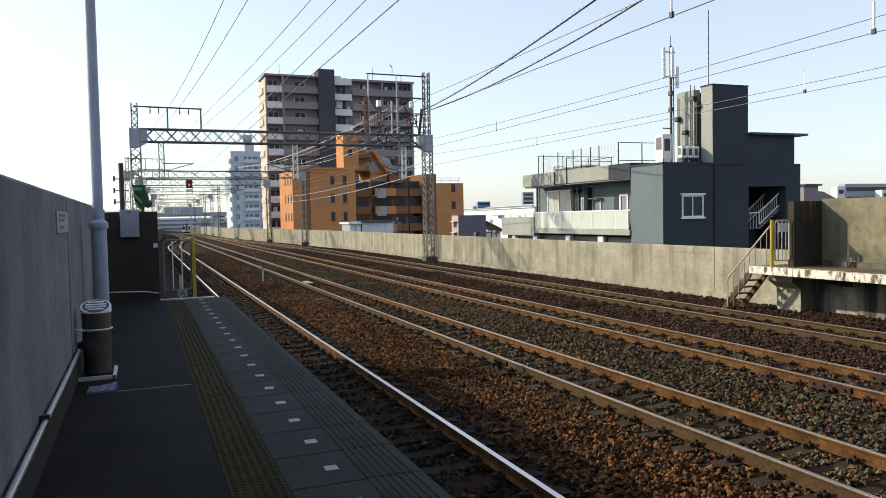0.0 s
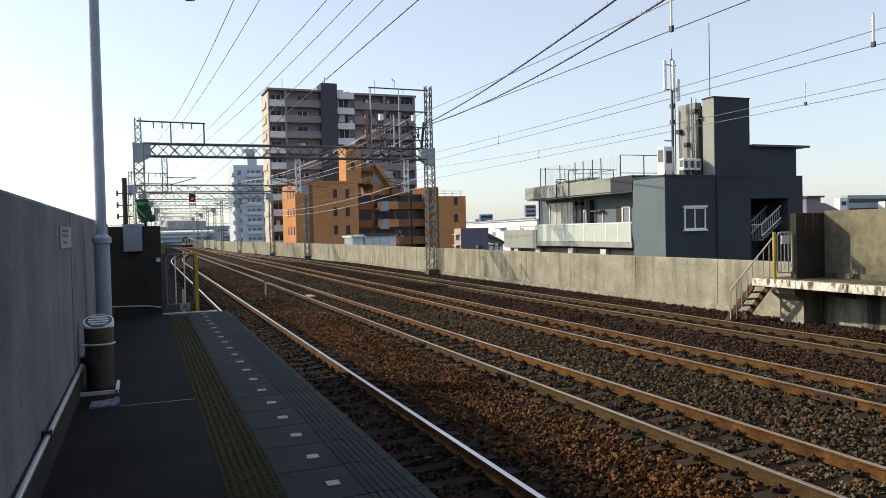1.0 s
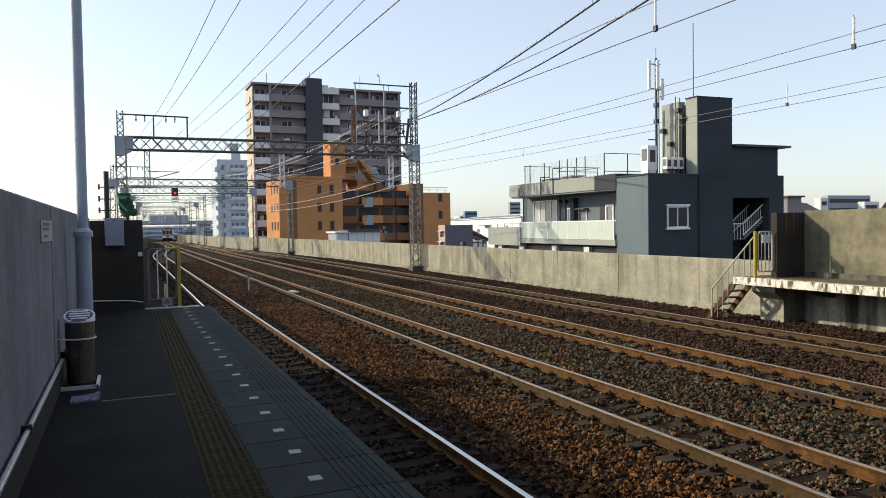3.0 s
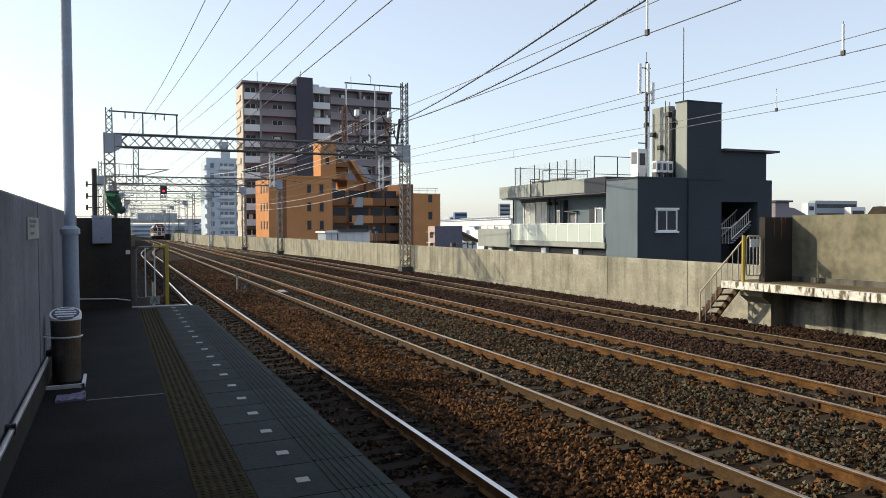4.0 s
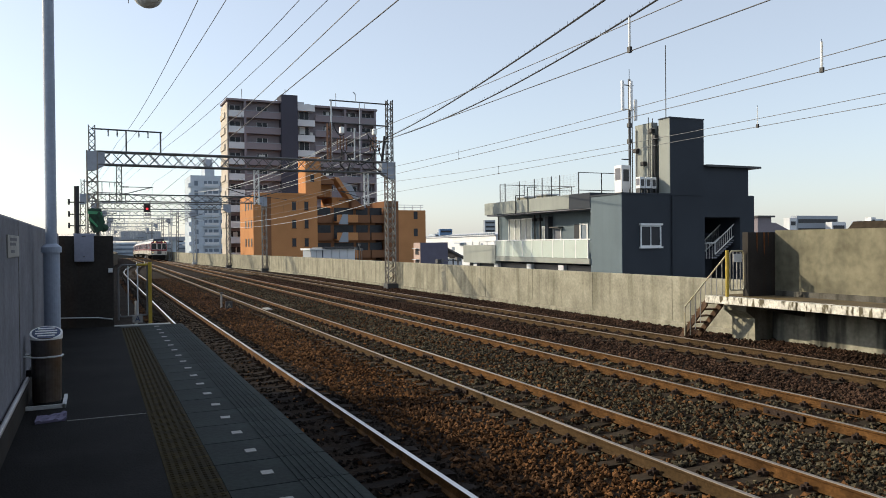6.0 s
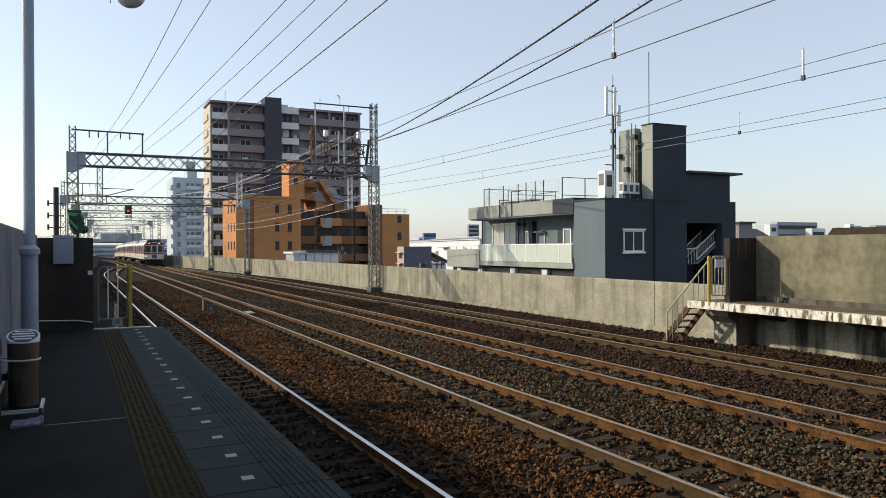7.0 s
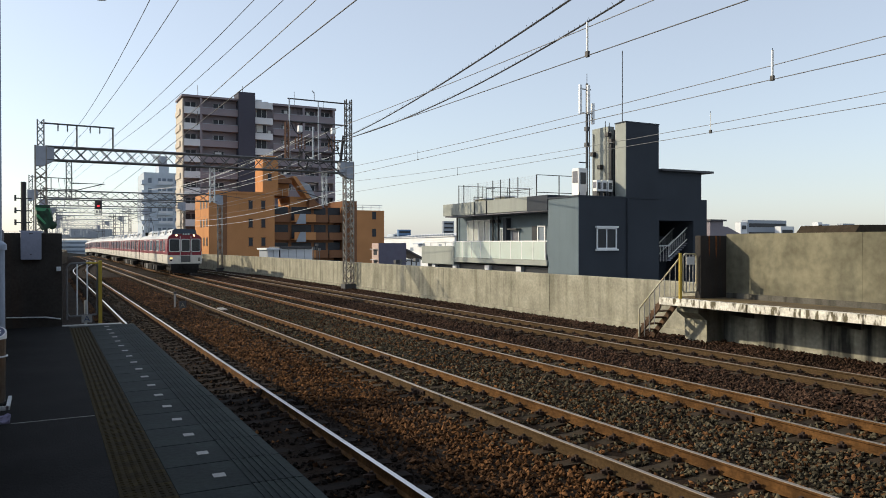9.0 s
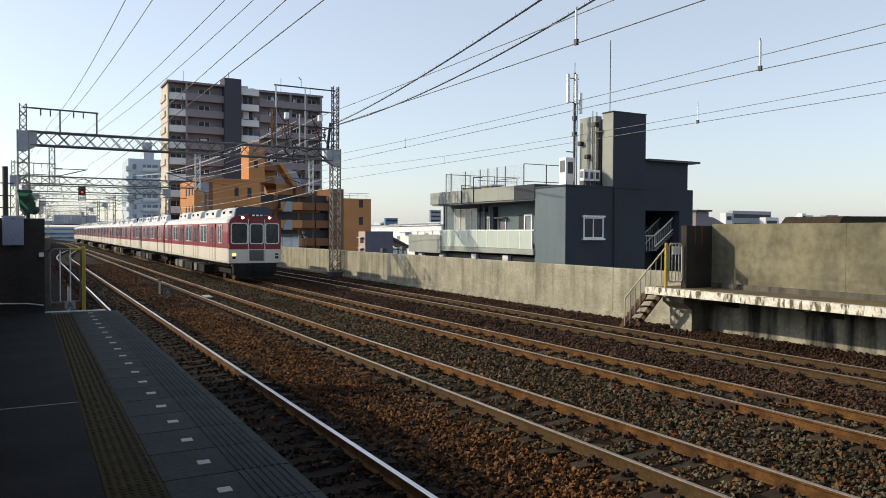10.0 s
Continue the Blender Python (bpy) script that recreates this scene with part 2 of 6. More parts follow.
def tube(bm, p, q, r, n=8, r2=None):
    p, q = Vector(p), Vector(q)
    d = (q - p).normalized()
    a = d.orthogonal().normalized()
    b = d.cross(a)
    r2 = r if r2 is None else r2
    turn = [(math.cos(2 * math.pi * (i + 0.5) / n), math.sin(2 * math.pi * (i + 0.5) / n)) for i in range(n)]
    lo = [bm.verts.new(p + (a * c + b * s) * r) for c, s in turn]
    hi = [bm.verts.new(q + (a * c + b * s) * r2) for c, s in turn]
    for i in range(n):
        j = (i + 1) % n
        bm.faces.new((lo[i], lo[j], hi[j], hi[i]))
    bm.faces.new(lo[::-1]), bm.faces.new(hi)
    return bm


def prism(bm, outline, axis, a, b):
    """An outline of (u, v) pairs drawn out along an axis from a to b."""
    def at(u, v, w):
        return {"x": (w, u, v), "y": (u, w, v), "z": (u, v, w)}[axis]
    lo = [bm.verts.new(at(u, v, a)) for u, v in outline]
    hi = [bm.verts.new(at(u, v, b)) for u, v in outline]
    k = len(outline)
    for i in range(k):
        j = (i + 1) % k
        bm.faces.new((lo[i], lo[j], hi[j], hi[i]))
    bm.faces.new(lo[::-1]), bm.faces.new(hi)
    return bm


def mesh(name, bm, materials, smooth=False):
    bmesh.ops.recalc_face_normals(bm, faces=bm.faces)
    me = bpy.data.meshes.new(name)
    bm.to_mesh(me)
    bm.free()
    for m in (materials if isinstance(materials, (list, tuple)) else [materials]):
        me.materials.append(m)
    if smooth:
        for p in me.polygons:
            p.use_smooth = True
    return me


def part(name, bm, material, parent, label="", smooth=False, bevel=0.0):
    if bevel:
        bmesh.ops.bevel(bm, geom=bm.edges[:], offset=bevel, segments=2, affect="EDGES", profile=0.6)
    me = bm if isinstance(bm, bpy.types.Mesh) else mesh(name, bm, material, smooth)
    ob = new(name, me)
    ob.parent = parent
    return tagged(ob, label) if label else ob


def thing(name, label, category, group="", kind="", at=(0, 0, 0)):
    ob = new(name)
    ob.empty_display_size = 0.3
    ob.location = at
    return tagged(ob, label, category, group, kind)


def solid(name, bm, material, label, category, kind="", group="", smooth=False, bevel=0.0):
    ob = part(name, bm, material, None, smooth=smooth, bevel=bevel)
    return tagged(ob, label, category, group, kind)


def B():
    return bmesh.new()


# ---- plan of the line ----
RAIL, PLAT = -1.105, 0.0
G = 0.566


def ease(y, a, b):
    t = min(1, max(0, (y - a) / (b - a)))
    return t * t * (3 - 2 * t)


def bend(y):
    return min(y - 195, 110) ** 2 / 2000 + 0.11 * max(0, y - 305) if y > 195 else 0.0


def fall(y):
    """The line runs level, then downhill at one in fifty."""
    return -0.02 * max(0, y - 190) - 0.2 * ease(y, 165, 190) + 0.2 * ease(y, 190, 215)


def track_x(k, y):
    return {1: 2.952 + 3.71 * ease(y, 76, 138), 2: 6.665, 3: 10.251, 4: 13.877 - 3.63 * ease(y, 60, 140)}[k] + bend(y)


def wall_x(y):
    return 17.14 - 4.4 * ease(y, 60, 140) + bend(y)


def steps_y(a, b, near=2.0, far=6.0):
    out, y = [], a
    while y < b:
        out.append(y)
        y += near if y < 50 else far
    return out + [b]


def sweep(bm, outline, centre, ys, cap=True):
    """An (x, z) outline carried along the line."""
    rings = [[bm.verts.new((centre(y) + x, y, z + fall(y))) for x, z in outline] for y in ys]
    k = len(outline)
    faces = []
    for r, s in zip(rings, rings[1:]):
        for i in range(k):
            j = (i + 1) % k
            faces.append(bm.faces.new((r[i], r[j], s[j], s[i])))
    if cap:
        bm.faces.new(rings[0]), bm.faces.new(rings[-1][::-1])
    return rings


# ---- setting: street level, deck, parapets ----
bm = B()
box(bm, -4000, 4000, -4000, 4000, -7.0, -6.5)
solid("ground", bm, M["street"], "grey built-up street level below the viaduct", "ground", "structure")

bm = B()
ys = [-40 + 1.0 * i for i in range(120)] + [80 + 5.0 * i for i in range(1, 69)]
cols = [i / 44 for i in range(45)]
rows = []
for y in ys:
    a, b = (0.95 if y < 15.8 else -0.46) + 3.6 * ease(y, 76, 138) + bend(y), wall_x(y) + 0.02
    rows.append([bm.verts.new((a + (b - a) * c, y, -1.285 + fall(y) + 0.03 * noise.noise((c * 14, y * 0.8, 0)) + 0.04 * ease(a + (b - a) * c, 15.0, 16.3) * (y < 16.4))) for c in cols])
for r, s in zip(rows, rows[1:]):
    for i in range(len(cols) - 1):
        bm.faces.new((r[i], r[i + 1], s[i + 1], s[i]))
solid("ballast_bed", bm, M["ballast"], "rust-brown stone ballast bed between the tracks", "ballast", "structure")

bm = B()
sweep(bm, [(-0.9, -1.9), (17.3, -1.9), (17.3, -1.36), (-0.9, -1.36)], lambda y: bend(y), steps_y(-40, 420))
solid("viaduct_deck", bm, M["concrete_dirty"], "concrete viaduct deck under the ballast", "deck", "structure")

def main_tracks():
    prof = [(-0.055, 0.0), (0.055, 0.0), (0.055, 0.012), (0.012, 0.03), (0.010, 0.105), (0.033, 0.118), (0.033, 0.144),
            (0.026, 0.15), (-0.026, 0.15), (-0.033, 0.144), (-0.033, 0.118), (-0.010, 0.105), (-0.012, 0.03), (-0.055, 0.012)]
    bm = B()
    prism(bm, [(-0.97, -0.14), (-0.97, -0.012), (-0.9, 0.0), (-0.42, 0.0), (-0.2, -0.028), (0.2, -0.028), (0.42, 0.0), (0.9, 0.0), (0.97, -0.012), (0.97, -0.14)], "y", -0.105, 0.105)
    bmesh.ops.bevel(bm, geom=bm.edges[:], offset=0.012, segments=1, affect="EDGES")
    sleeper_me = mesh("sleeper", bm, M["sleeper"])
    # Copy for the near siding, with shade in its colour.
    shade_me = sleeper_me.copy()
    shade_me.materials[0] = M["sleeper_shade"]
    ends = {1: 134, 2: 420, 3: 420, 4: 136}
    for k in (1, 2, 3, 4):
        t = thing("railway_track", "rusty narrow-gauge rails on dark sleepers in ballast" if k > 1 else
                  "siding rails with polished head beside the platform", "railway track", "station tracks", "")
        for side in (-G, G):
            bm = B()
            rings = sweep(bm, [(x, z + RAIL - 0.15) for x, z in prof], lambda y: track_x(k, y) + side, steps_y(-30, ends[k]))
            for f in bm.faces:
                if all(v.co.z - fall(v.co.y) > RAIL - 0.007 for v in f.verts):
                    f.material_index = 1
            part("rail", mesh("rail", bm, [M["rail_side_dull"] if k == 4 or (k in (1, 2) and side < 0) else M["rail_side"], M["rail_top"] if k == 1 else M["rail_top_worn"]]), None, t)
        clips = B()
        y = 1.08
        while y < min(ends[k], 150):
            x = track_x(k, y)
            s = new("sleeper", shade_me if k == 1 and y < 26 else sleeper_me)
            s.parent = t
            s.location = (x + random.uniform(-0.02, 0.02), y + random.uniform(-0.02, 0.02), RAIL - 0.152)
            s.rotation_euler = (0, 0, random.uniform(-0.015, 0.015))
            if y < 70:
                for side in (-G, G):
                    for o in (-0.1, 0.1):
                        box(clips, x + side + o - 0.04, x + side + o + 0.04, y - 0.05, y + 0.05, RAIL - 0.152, RAIL - 0.10)
                        box(clips, x + side + o - 0.02, x + side + o + 0.02, y - 0.02, y + 0.02, RAIL - 0.10, RAIL - 0.07)
                        box(clips, x + side + o * 1.5 - 0.05, x + side + o * 1.5 + 0.05, y - 0.015, y + 0.015, RAIL - 0.14, RAIL - 0.10)
            y += 0.6
        tagged(part("rail_clip", clips, M["clip"], t), kind="stuff")


main_tracks()


def far_parapet():
    t = thing("wall_far", "long weathered concrete viaduct parapet with panel joints", "wall", kind="structure")
    edges = [14.9 + 4.35 * i for i in range(0, 40)]
    for a, b in zip(edges, edges[1:]):
        bm = B()
        ys = [a + 0.012, (a + b) / 2, b - 0.012]
        sweep(bm, [(0, -2.4), (0, 0.34), (0.02, 0.36), (0.2, 0.36), (0.2, -2.4)], wall_x, ys)
        part("panel", bm, M["concrete"], t)
    bm = B()
    sweep(bm, [(0.03, -2.4), (0.03, 0.32), (0.17, 0.32), (0.17, -2.4)], wall_x, steps_y(-40, 420))
    part("core", bm, M["concrete_dirty"], t)
    bm = B()
    sweep(bm, [(-0.12, -1.4), (-0.12, -1.12), (-0.10, -1.1), (0.01, -1.1), (0.01, -1.4)], wall_x, steps_y(14.9, 190))
    part("plinth", bm, M["concrete"], t)


far_parapet()

bm = B()
near_x = lambda y: -0.65 + 3.7 * ease(y, 76, 138) + bend(y)
sweep(bm, [(0, -2.4), (0, 0.45), (0.2, 0.45), (0.2, -2.4)], near_x, steps_y(16.6, 420))
solid("wall_near", bm, M["concrete_dirty"], "low shaded concrete parapet beyond the platform end", "wall", "structure")


# ---- near platform ----
def near_platform():
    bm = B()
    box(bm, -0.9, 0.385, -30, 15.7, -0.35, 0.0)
    solid("platform_floor", bm, M["asphalt"], "worn asphalt platform floor, its shade deepened in the colour", "platform", "structure")
    bm = B()
    box(bm, -0.9, 1.30, -30, 15.6, -2.2, -0.35)
    solid("platform_base", bm, M["concrete_dirty"], "concrete platform base wall", "platform", "structure")
    t = thing("platform_edge", "grey concrete platform edge with white marker squares", "platform edge", kind="structure")
    blk, sq, tac = B(), B(), B()
    box(blk, 0.712, 1.50, 0.006, 0.594, -0.35, 0.0)
    for i in range(7):
        x = 1.16 + i * 0.045
        box(blk, x, x + 0.02, 0.006, 0.594, 0.0, 0.006)
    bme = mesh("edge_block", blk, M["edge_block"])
    box(sq, -0.04, 0.04, -0.045, 0.045, 0.0, 0.004)
    sme = mesh("marker_square", sq, M["white_paint"])
    box(tac, 0.39, 0.708, 0.001, 0.299, -0.02, 0.0)
    for i in range(6):
        for j in range(6):
            cx, cy = 0.425 + i * 0.05, 0.025 + j * 0.05
            box(tac, cx - 0.012, cx + 0.012, cy - 0.012, cy + 0.012, 0.0, 0.0035)
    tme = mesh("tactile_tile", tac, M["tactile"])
    for i in range(-8, 26):
        b = new("edge_block", bme)
        b.parent, b.location = t, (0, 0.0 + 0.6 * i, 0)
        if i > 2 and i < 26:
            s = new("marker_square", sme)
            s.parent, s.location = t, (1.008, 4.476 + 0.599 * (i - 7), 0.0)
            s.rotation_euler = (0, 0, random.uniform(-0.08, 0.08))
    t2 = thing("tactile_paving", "worn yellow tactile paving strip along the platform", "tactile paving", kind="structure")
    for i in range(-6, 51):
        b = new("tactile_tile", tme)
        b.parent, b.location = t2, (0, 0.3 * i, 0)
    bm = B()
    box(bm, 0.384, 0.714, -30, 15.6, -0.3, -0.008)
    part("bedding", bm, M["edge_block"], t2)
    bm = B()
    box(bm, 0.28, 1.30, 15.6, 15.78, -0.12, 0.012)
    solid("end_kerb", bm, M["white_paint"], "pale kerb plate across the platform end", "kerb", "structure", bevel=0.01)
    bm = B()
    box(bm, -0.27, 0.38, 7.37, 7.382, 0, 0.003)
    solid("floor_line", bm, M["white_paint"], "thin pale line across the asphalt", "line", "structure")


near_platform()

bm = B()
prism(bm, [(-0.9, -2.3), (-0.66, -2.3), (-0.66, 1.77), (-0.68, 1.79), (-0.9, 1.79)], "y", -30, 15.9)
solid("wall_platform", bm, M["concrete_grey"], "grey concrete wall behind the shaded platform", "wall", "structure")
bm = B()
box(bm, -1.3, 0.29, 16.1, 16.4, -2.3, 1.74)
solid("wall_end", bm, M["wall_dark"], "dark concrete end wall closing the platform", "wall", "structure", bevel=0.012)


# ---- right-hand platform ----
def far_platform():
    bm = B()
    box(bm, 15.33, 17.2, -40, 15.9, -0.16, 0.0)
    solid("platform_slab", bm, M["platform_top"], "opposite platform slab with brown dusty top", "platform", "structure")
    t = thing("slab_edging", "flaking white painted edge of the opposite platform", "platform edge", kind="structure")
    for i in range(24):
        bm = B()
        box(bm, 15.30, 15.56, 15.88 - 1.5 * (i + 1) + 0.01, 15.88 - 1.5 * i - 0.01, -0.19, 0.012)
        part("edge_block", bm, M["slab_edge"], t, bevel=0.012)
    bm = B()
    box(bm, 16.86, 16.99, -40, 13.78, -2.2, -0.16), box(bm, 16.96, 16.99, 13.78, 15.05, -2.2, -0.16)
    solid("platform_wall", bm, M["concrete_stain"], "stained support wall under the opposite platform", "wall", "structure")
    bm = B()
    prism(bm, [(15.98, -0.16), (15.98, -0.42), (16.3, -0.62), (16.3, -2.2), (16.95, -2.2), (16.95, -0.16)], "y", 15.05, 15.86)
    solid("end_pier", bm, M["concrete"], "sunlit concrete pier under the platform end", "pier", "structure", bevel=0.012)
    for i in range(8):
        bm = B()
        y = 14.1 - 3.0 * i
        prism(bm, [(15.6, -0.16), (15.6, -0.26), (16.86, -0.5), (16.86, -0.16)], "y", y - 0.17, y + 0.17)
        solid("slab_bracket", bm, M["concrete_dirty"], "concrete bracket under the platform slab", "bracket", "structure")
    t = thing("wall_back", "tall stained concrete wall behind the opposite platform", "wall", kind="structure")
    for i in range(9):
        bm = B()
        box(bm, 17.0, 17.2, 15.0 - 4 * (i + 1) + 0.003, 15.0 - 4 * i - 0.003, -2, 1.79)
        part("panel", bm, M["concrete_aged"], t)
    bm = B()
    box(bm, 17.04, 17.16, -30, 15.0, -2, 1.75)
    part("core", bm, M["concrete_dirty"], t)
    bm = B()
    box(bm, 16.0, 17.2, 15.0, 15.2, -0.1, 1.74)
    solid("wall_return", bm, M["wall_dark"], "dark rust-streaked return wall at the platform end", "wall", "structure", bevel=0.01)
    for x, w, z in ((16.33, 0.05, 1.15), (16.6, 0.06, 1.1), (16.75, 0.02, 1.35)):
        bm = B()
        prism(bm, [(x - w * 0.6, 1.735), (x - w * 0.4, 1.45), (x - w * 0.1, z), (x + w * 0.2, z + 0.08), (x + w * 0.5, 1.5), (x + w * 0.45, 1.735)], "y", 14.994, 15.0)
        solid("rust_run", bm, M["rust_stain"], "rust run down the return wall", "stain", "structure")
    bm = B()
    box(bm, 16.9, 17.0, -30, 14.9, 0, 0.14)
    solid("wall_kerb", bm, M["concrete_dirty"], "low kerb at the foot of the wall", "kerb", "structure")


far_platform()


# ---- unseen roofs, bridge and hall walls, added to block sky light ----
for name, x0, x1, y1 in (("near_canopy", -1.2, 1.42, 4.3), ("far_canopy", 15.6, 18.4, 6.0)):
    bm = B()
    prism(bm, [(x0, 3.35), (x1, 3.15), (x1, 3.27), (x0, 3.47)], "y", -30, y1)
    solid(name, bm, M["steel_dark"], "unseen canopy roof added to block sky light over the platform", "canopy", "structure")
# Added out of view: shields the near ground from the sky behind.
bm = B()
box(bm, -3, 20, -14, -5, 5.5, 10.5)
solid("footbridge", bm, M["concrete_grey"], "unseen bridge block added over the tracks to cut sky light", "footbridge", "structure")
for x in (-1.2, 17.6):
    bm = B()
    box(bm, x - 0.35, x + 0.35, -11, -8, -2.0, 5.5)
    solid("footbridge_pier", bm, M["concrete_grey"], "unseen pier added under the light-blocking bridge", "pier", "structure", bevel=0.02)
bm = B()
box(bm, -2, 19, -32, -30, -2, 6), box(bm, -2, -1.2, -30, -4, -2, 3.4), box(bm, 18.4, 19, -30, 4, -2, 3.3)
solid("station_hall", bm, M["concrete_grey"], "unseen walls added behind the platforms to block sky light", "wall", "structure")


# ---- overhead line gantries ----
def lattice(bm, p, q, w, h, pitch, r=0.03, side=Vector((0, 1, 0))):
    """A four-legged lattice from p to q: w across, h along side."""
    p, q = Vector(p), Vector(q)
    d = (q - p)
    n = max(1, round(d.length / pitch))
    side = Vector(side)
    a = d.normalized().cross(side).normalized() * (w / 2)
    b = side * (h / 2)
    corners = [a + b, a - b, -a - b, -a + b]
    for c in corners:
        tube(bm, p + c, q + c, r * 1.25, 4)
    for i in range(n):
        u, v = p + d * (i / n), p + d * ((i + 1) / n)
        for k in range(4):
            c, e = corners[k], corners[(k + 1) % 4]
            tube(bm, u + c, v + e, r * 0.7, 3)
            if k % 2 == 0 or i % 2 == 0:
                tube(bm, u + e, v + c, r * 0.7, 3)


def insulator(bm, p, q, r=0.05):
    p, q = Vector(p), Vector(q)
    n = 5
    for i in range(n):
        u = p + (q - p) * (i / n)
        v = p + (q - p) * ((i + 0.6) / n)
        tube(bm, u, v, r, 8, r * 0.55)
    tube(bm, p, q, r * 0.4, 6)


def hose(bm, pts, r, n=5):
    rings = []
    for i, p in enumerate(pts):
        d = (pts[min(i + 1, len(pts) - 1)] - pts[max(i - 1, 0)]).normalized()
        a = d.cross(Vector((0, 0, 1))).normalized()
        b = d.cross(a)
        rings.append([bm.verts.new(p + (a * math.cos(2 * math.pi * k / n) + b * math.sin(2 * math.pi * k / n)) * r) for k in range(n)])
    for u, v in zip(rings, rings[1:]):
        for k in range(n):
            bm.faces.new((u[k], u[(k + 1) % n], v[(k + 1) % n], v[k]))


def gantry(y, xl, xr, full):
    # Far gantries get the steel with haze in its colour.
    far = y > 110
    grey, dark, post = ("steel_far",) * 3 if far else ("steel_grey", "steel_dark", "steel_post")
    t = thing("overhead_line_gantry", "galvanised lattice gantry carrying the overhead wires across the tracks",
              "catenary gantry", "line gantries")
    zb = 6.22
    w = 0.5 if full else 0.45
    pitch = 0.45 if full else 0.8
    # Posts take the sunlit tone, the beam the backlit one.
    for x, foot, head in ((xl, -1.35, 6.6), (xr, -1.25, 6.6)):
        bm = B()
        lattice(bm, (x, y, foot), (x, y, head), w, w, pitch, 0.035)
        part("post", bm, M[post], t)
        bm = B()
        box(bm, x - 0.36, x + 0.36, y - 0.36, y + 0.36, foot - 0.15, foot + 0.28)
        part("footing", bm, M[dark], t, bevel=0.02)
    bm = B()
    lattice(bm, (xl + 0.3, y, zb), (xr - 0.3, y, zb), 0.68, 0.5, 0.62 if full else 0.9, 0.04)
    part("beam", bm, M[grey], t)
    for x, s in ((xl, 1), (xr, -1)):
        bm = B()
        prism(bm, [(x - s * 0.28, 5.55), (x + s * 0.1, 5.55), (x + s * 0.62, 5.86), (x + s * 0.62, 6.56), (x - s * 0.28, 6.58)], "y", y - 0.27, y + 0.27)
        part("gusset", bm, M["gusset"], t, "blue-grey gusset plates")
    # light top frame on the left post
    bm = B()
    lattice(bm, (xl, y, 6.6), (xl, y, 7.95), 0.3, 0.3, 0.32, 0.025)
    part("post_top", bm, M[grey], t)
    bm = B()
    tube(bm, (xl, y, 7.78), (xl + 3.5, y, 7.74), 0.045, 6)
    tube(bm, (xl + 3.42, y, 7.74), (xl + 3.42, y, 6.55), 0.045, 6)
    tube(bm, (xl + 1.68, y, 7.76), (xl + 1.68, y, 6.55), 0.04, 6)
    part("feeder_arm", bm, M[dark], t)
    for dx in (0.80, 1.24, 2.32, 2.78):
        bm = B()
        insulator(bm, (xl + dx, y, 7.74), (xl + dx, y, 7.40), 0.05)
        part("insulator", bm, M[dark], t)
    # drop posts with registration arms
    drops = (xl + 1.3, 8.45, xr - 1.55) if full else (xl + 1.3, 8.3 + bend(y))
    for dx in drops:
        bm = B()
        lattice(bm, (dx, y, 5.9), (dx, y, 3.85), 0.26, 0.2, 0.4, 0.02)
        part("drop_post", bm, M["steel_pale"] if dx > 5 else M[grey], t)
        bm = B()
        for s in ((1,) if dx < 5 else (-1, 1) if dx < 12 else (-1,)):
            tube(bm, (dx, y, 4.25), (dx + s * 1.62, y, 4.72), 0.025, 5)
            tube(bm, (dx, y, 4.72), (dx + s * 1.7, y, 4.72), 0.02, 5)
            tube(bm, (dx + s * 0.5, y, 4.30), (dx + s * 1.75, y, 4.16), 0.015, 5)
            insulator(bm, (dx + s * 0.12, y, 4.72), (dx + s * 0.5, y, 4.72), 0.055)
        part("registration_arm", bm, M[dark], t)
    if not full:
        return t
    # tall right post with feeder switchgear
    bm = B()
    lattice(bm, (xr, y, 6.6), (xr, y, 10.45), 0.34, 0.34, 0.38, 0.028)
    part("post_top", bm, M["steel_dark"], t)
    bm = B()
    for z, x0, r in ((10.2, 12.85, 0.045), (8.85, 12.85, 0.05), (7.9, 12.85, 0.035), (7.1, 13.6, 0.035)):
        tube(bm, (x0, y, z), (xr, y, z - 0.02), r, 6)
    part("switch_arm", bm, M["steel_dark"], t)
    bm = B()
    tube(bm, (12.95, y, 6.5), (12.95, y, 10.2), 0.05, 6), tube(bm, (14.5, y, 10.2), (14.5, y, 10.65), 0.025, 6)
    tube(bm, (14.5, y, 10.65), (14.35, y, 10.8), 0.04, 6), tube(bm, (14.75, y, 6.5), (14.75, y, 10.2), 0.035, 6)
    tube(bm, (14.4, y, 6.5), (14.4, y, 8.6), 0.05, 6)
    part("switch_mast", bm, M["steel_pale"], t, "pale vertical switch rods")
    bm = B()
    lattice(bm, (12.80, y, 6.5), (12.80, y, 8.8), 0.2, 0.2, 0.4, 0.025)
    part("ladder_mast", bm, M["steel_rust"], t, "rust-red lattice mast")
    for x in (13.6, 15.7):
        bm = B()
        box(bm, x - 0.12, x + 0.12, y - 0.15, y + 0.15, 8.25, 8.62)
        part("arrester", bm, M["insulator"], t, "white surge arrester box", bevel=0.02)
        for dx in (-0.28, -0.1, 0.1, 0.3):
            bm = B()
            insulator(bm, (x + dx, y, 8.2 - abs(dx)), (x + dx, y, 7.2), 0.06)
            part("insulator", bm, M["steel_rust"], t, "brown ribbed insulator")
        bm = B()
        tube(bm, (x, y, 7.3), (x - 0.1, y, 6.3), 0.05, 6), tube(bm, (x - 0.1, y, 6.3), (x + 0.35, y, 5.95), 0.05, 6)
        tube(bm, (x + 0.35, y, 5.95), (x + 0.5, y, 6.5), 0.05, 6)
        part("cable", bm, M["black"], t, "black looped feeder cable")
    bm = B()
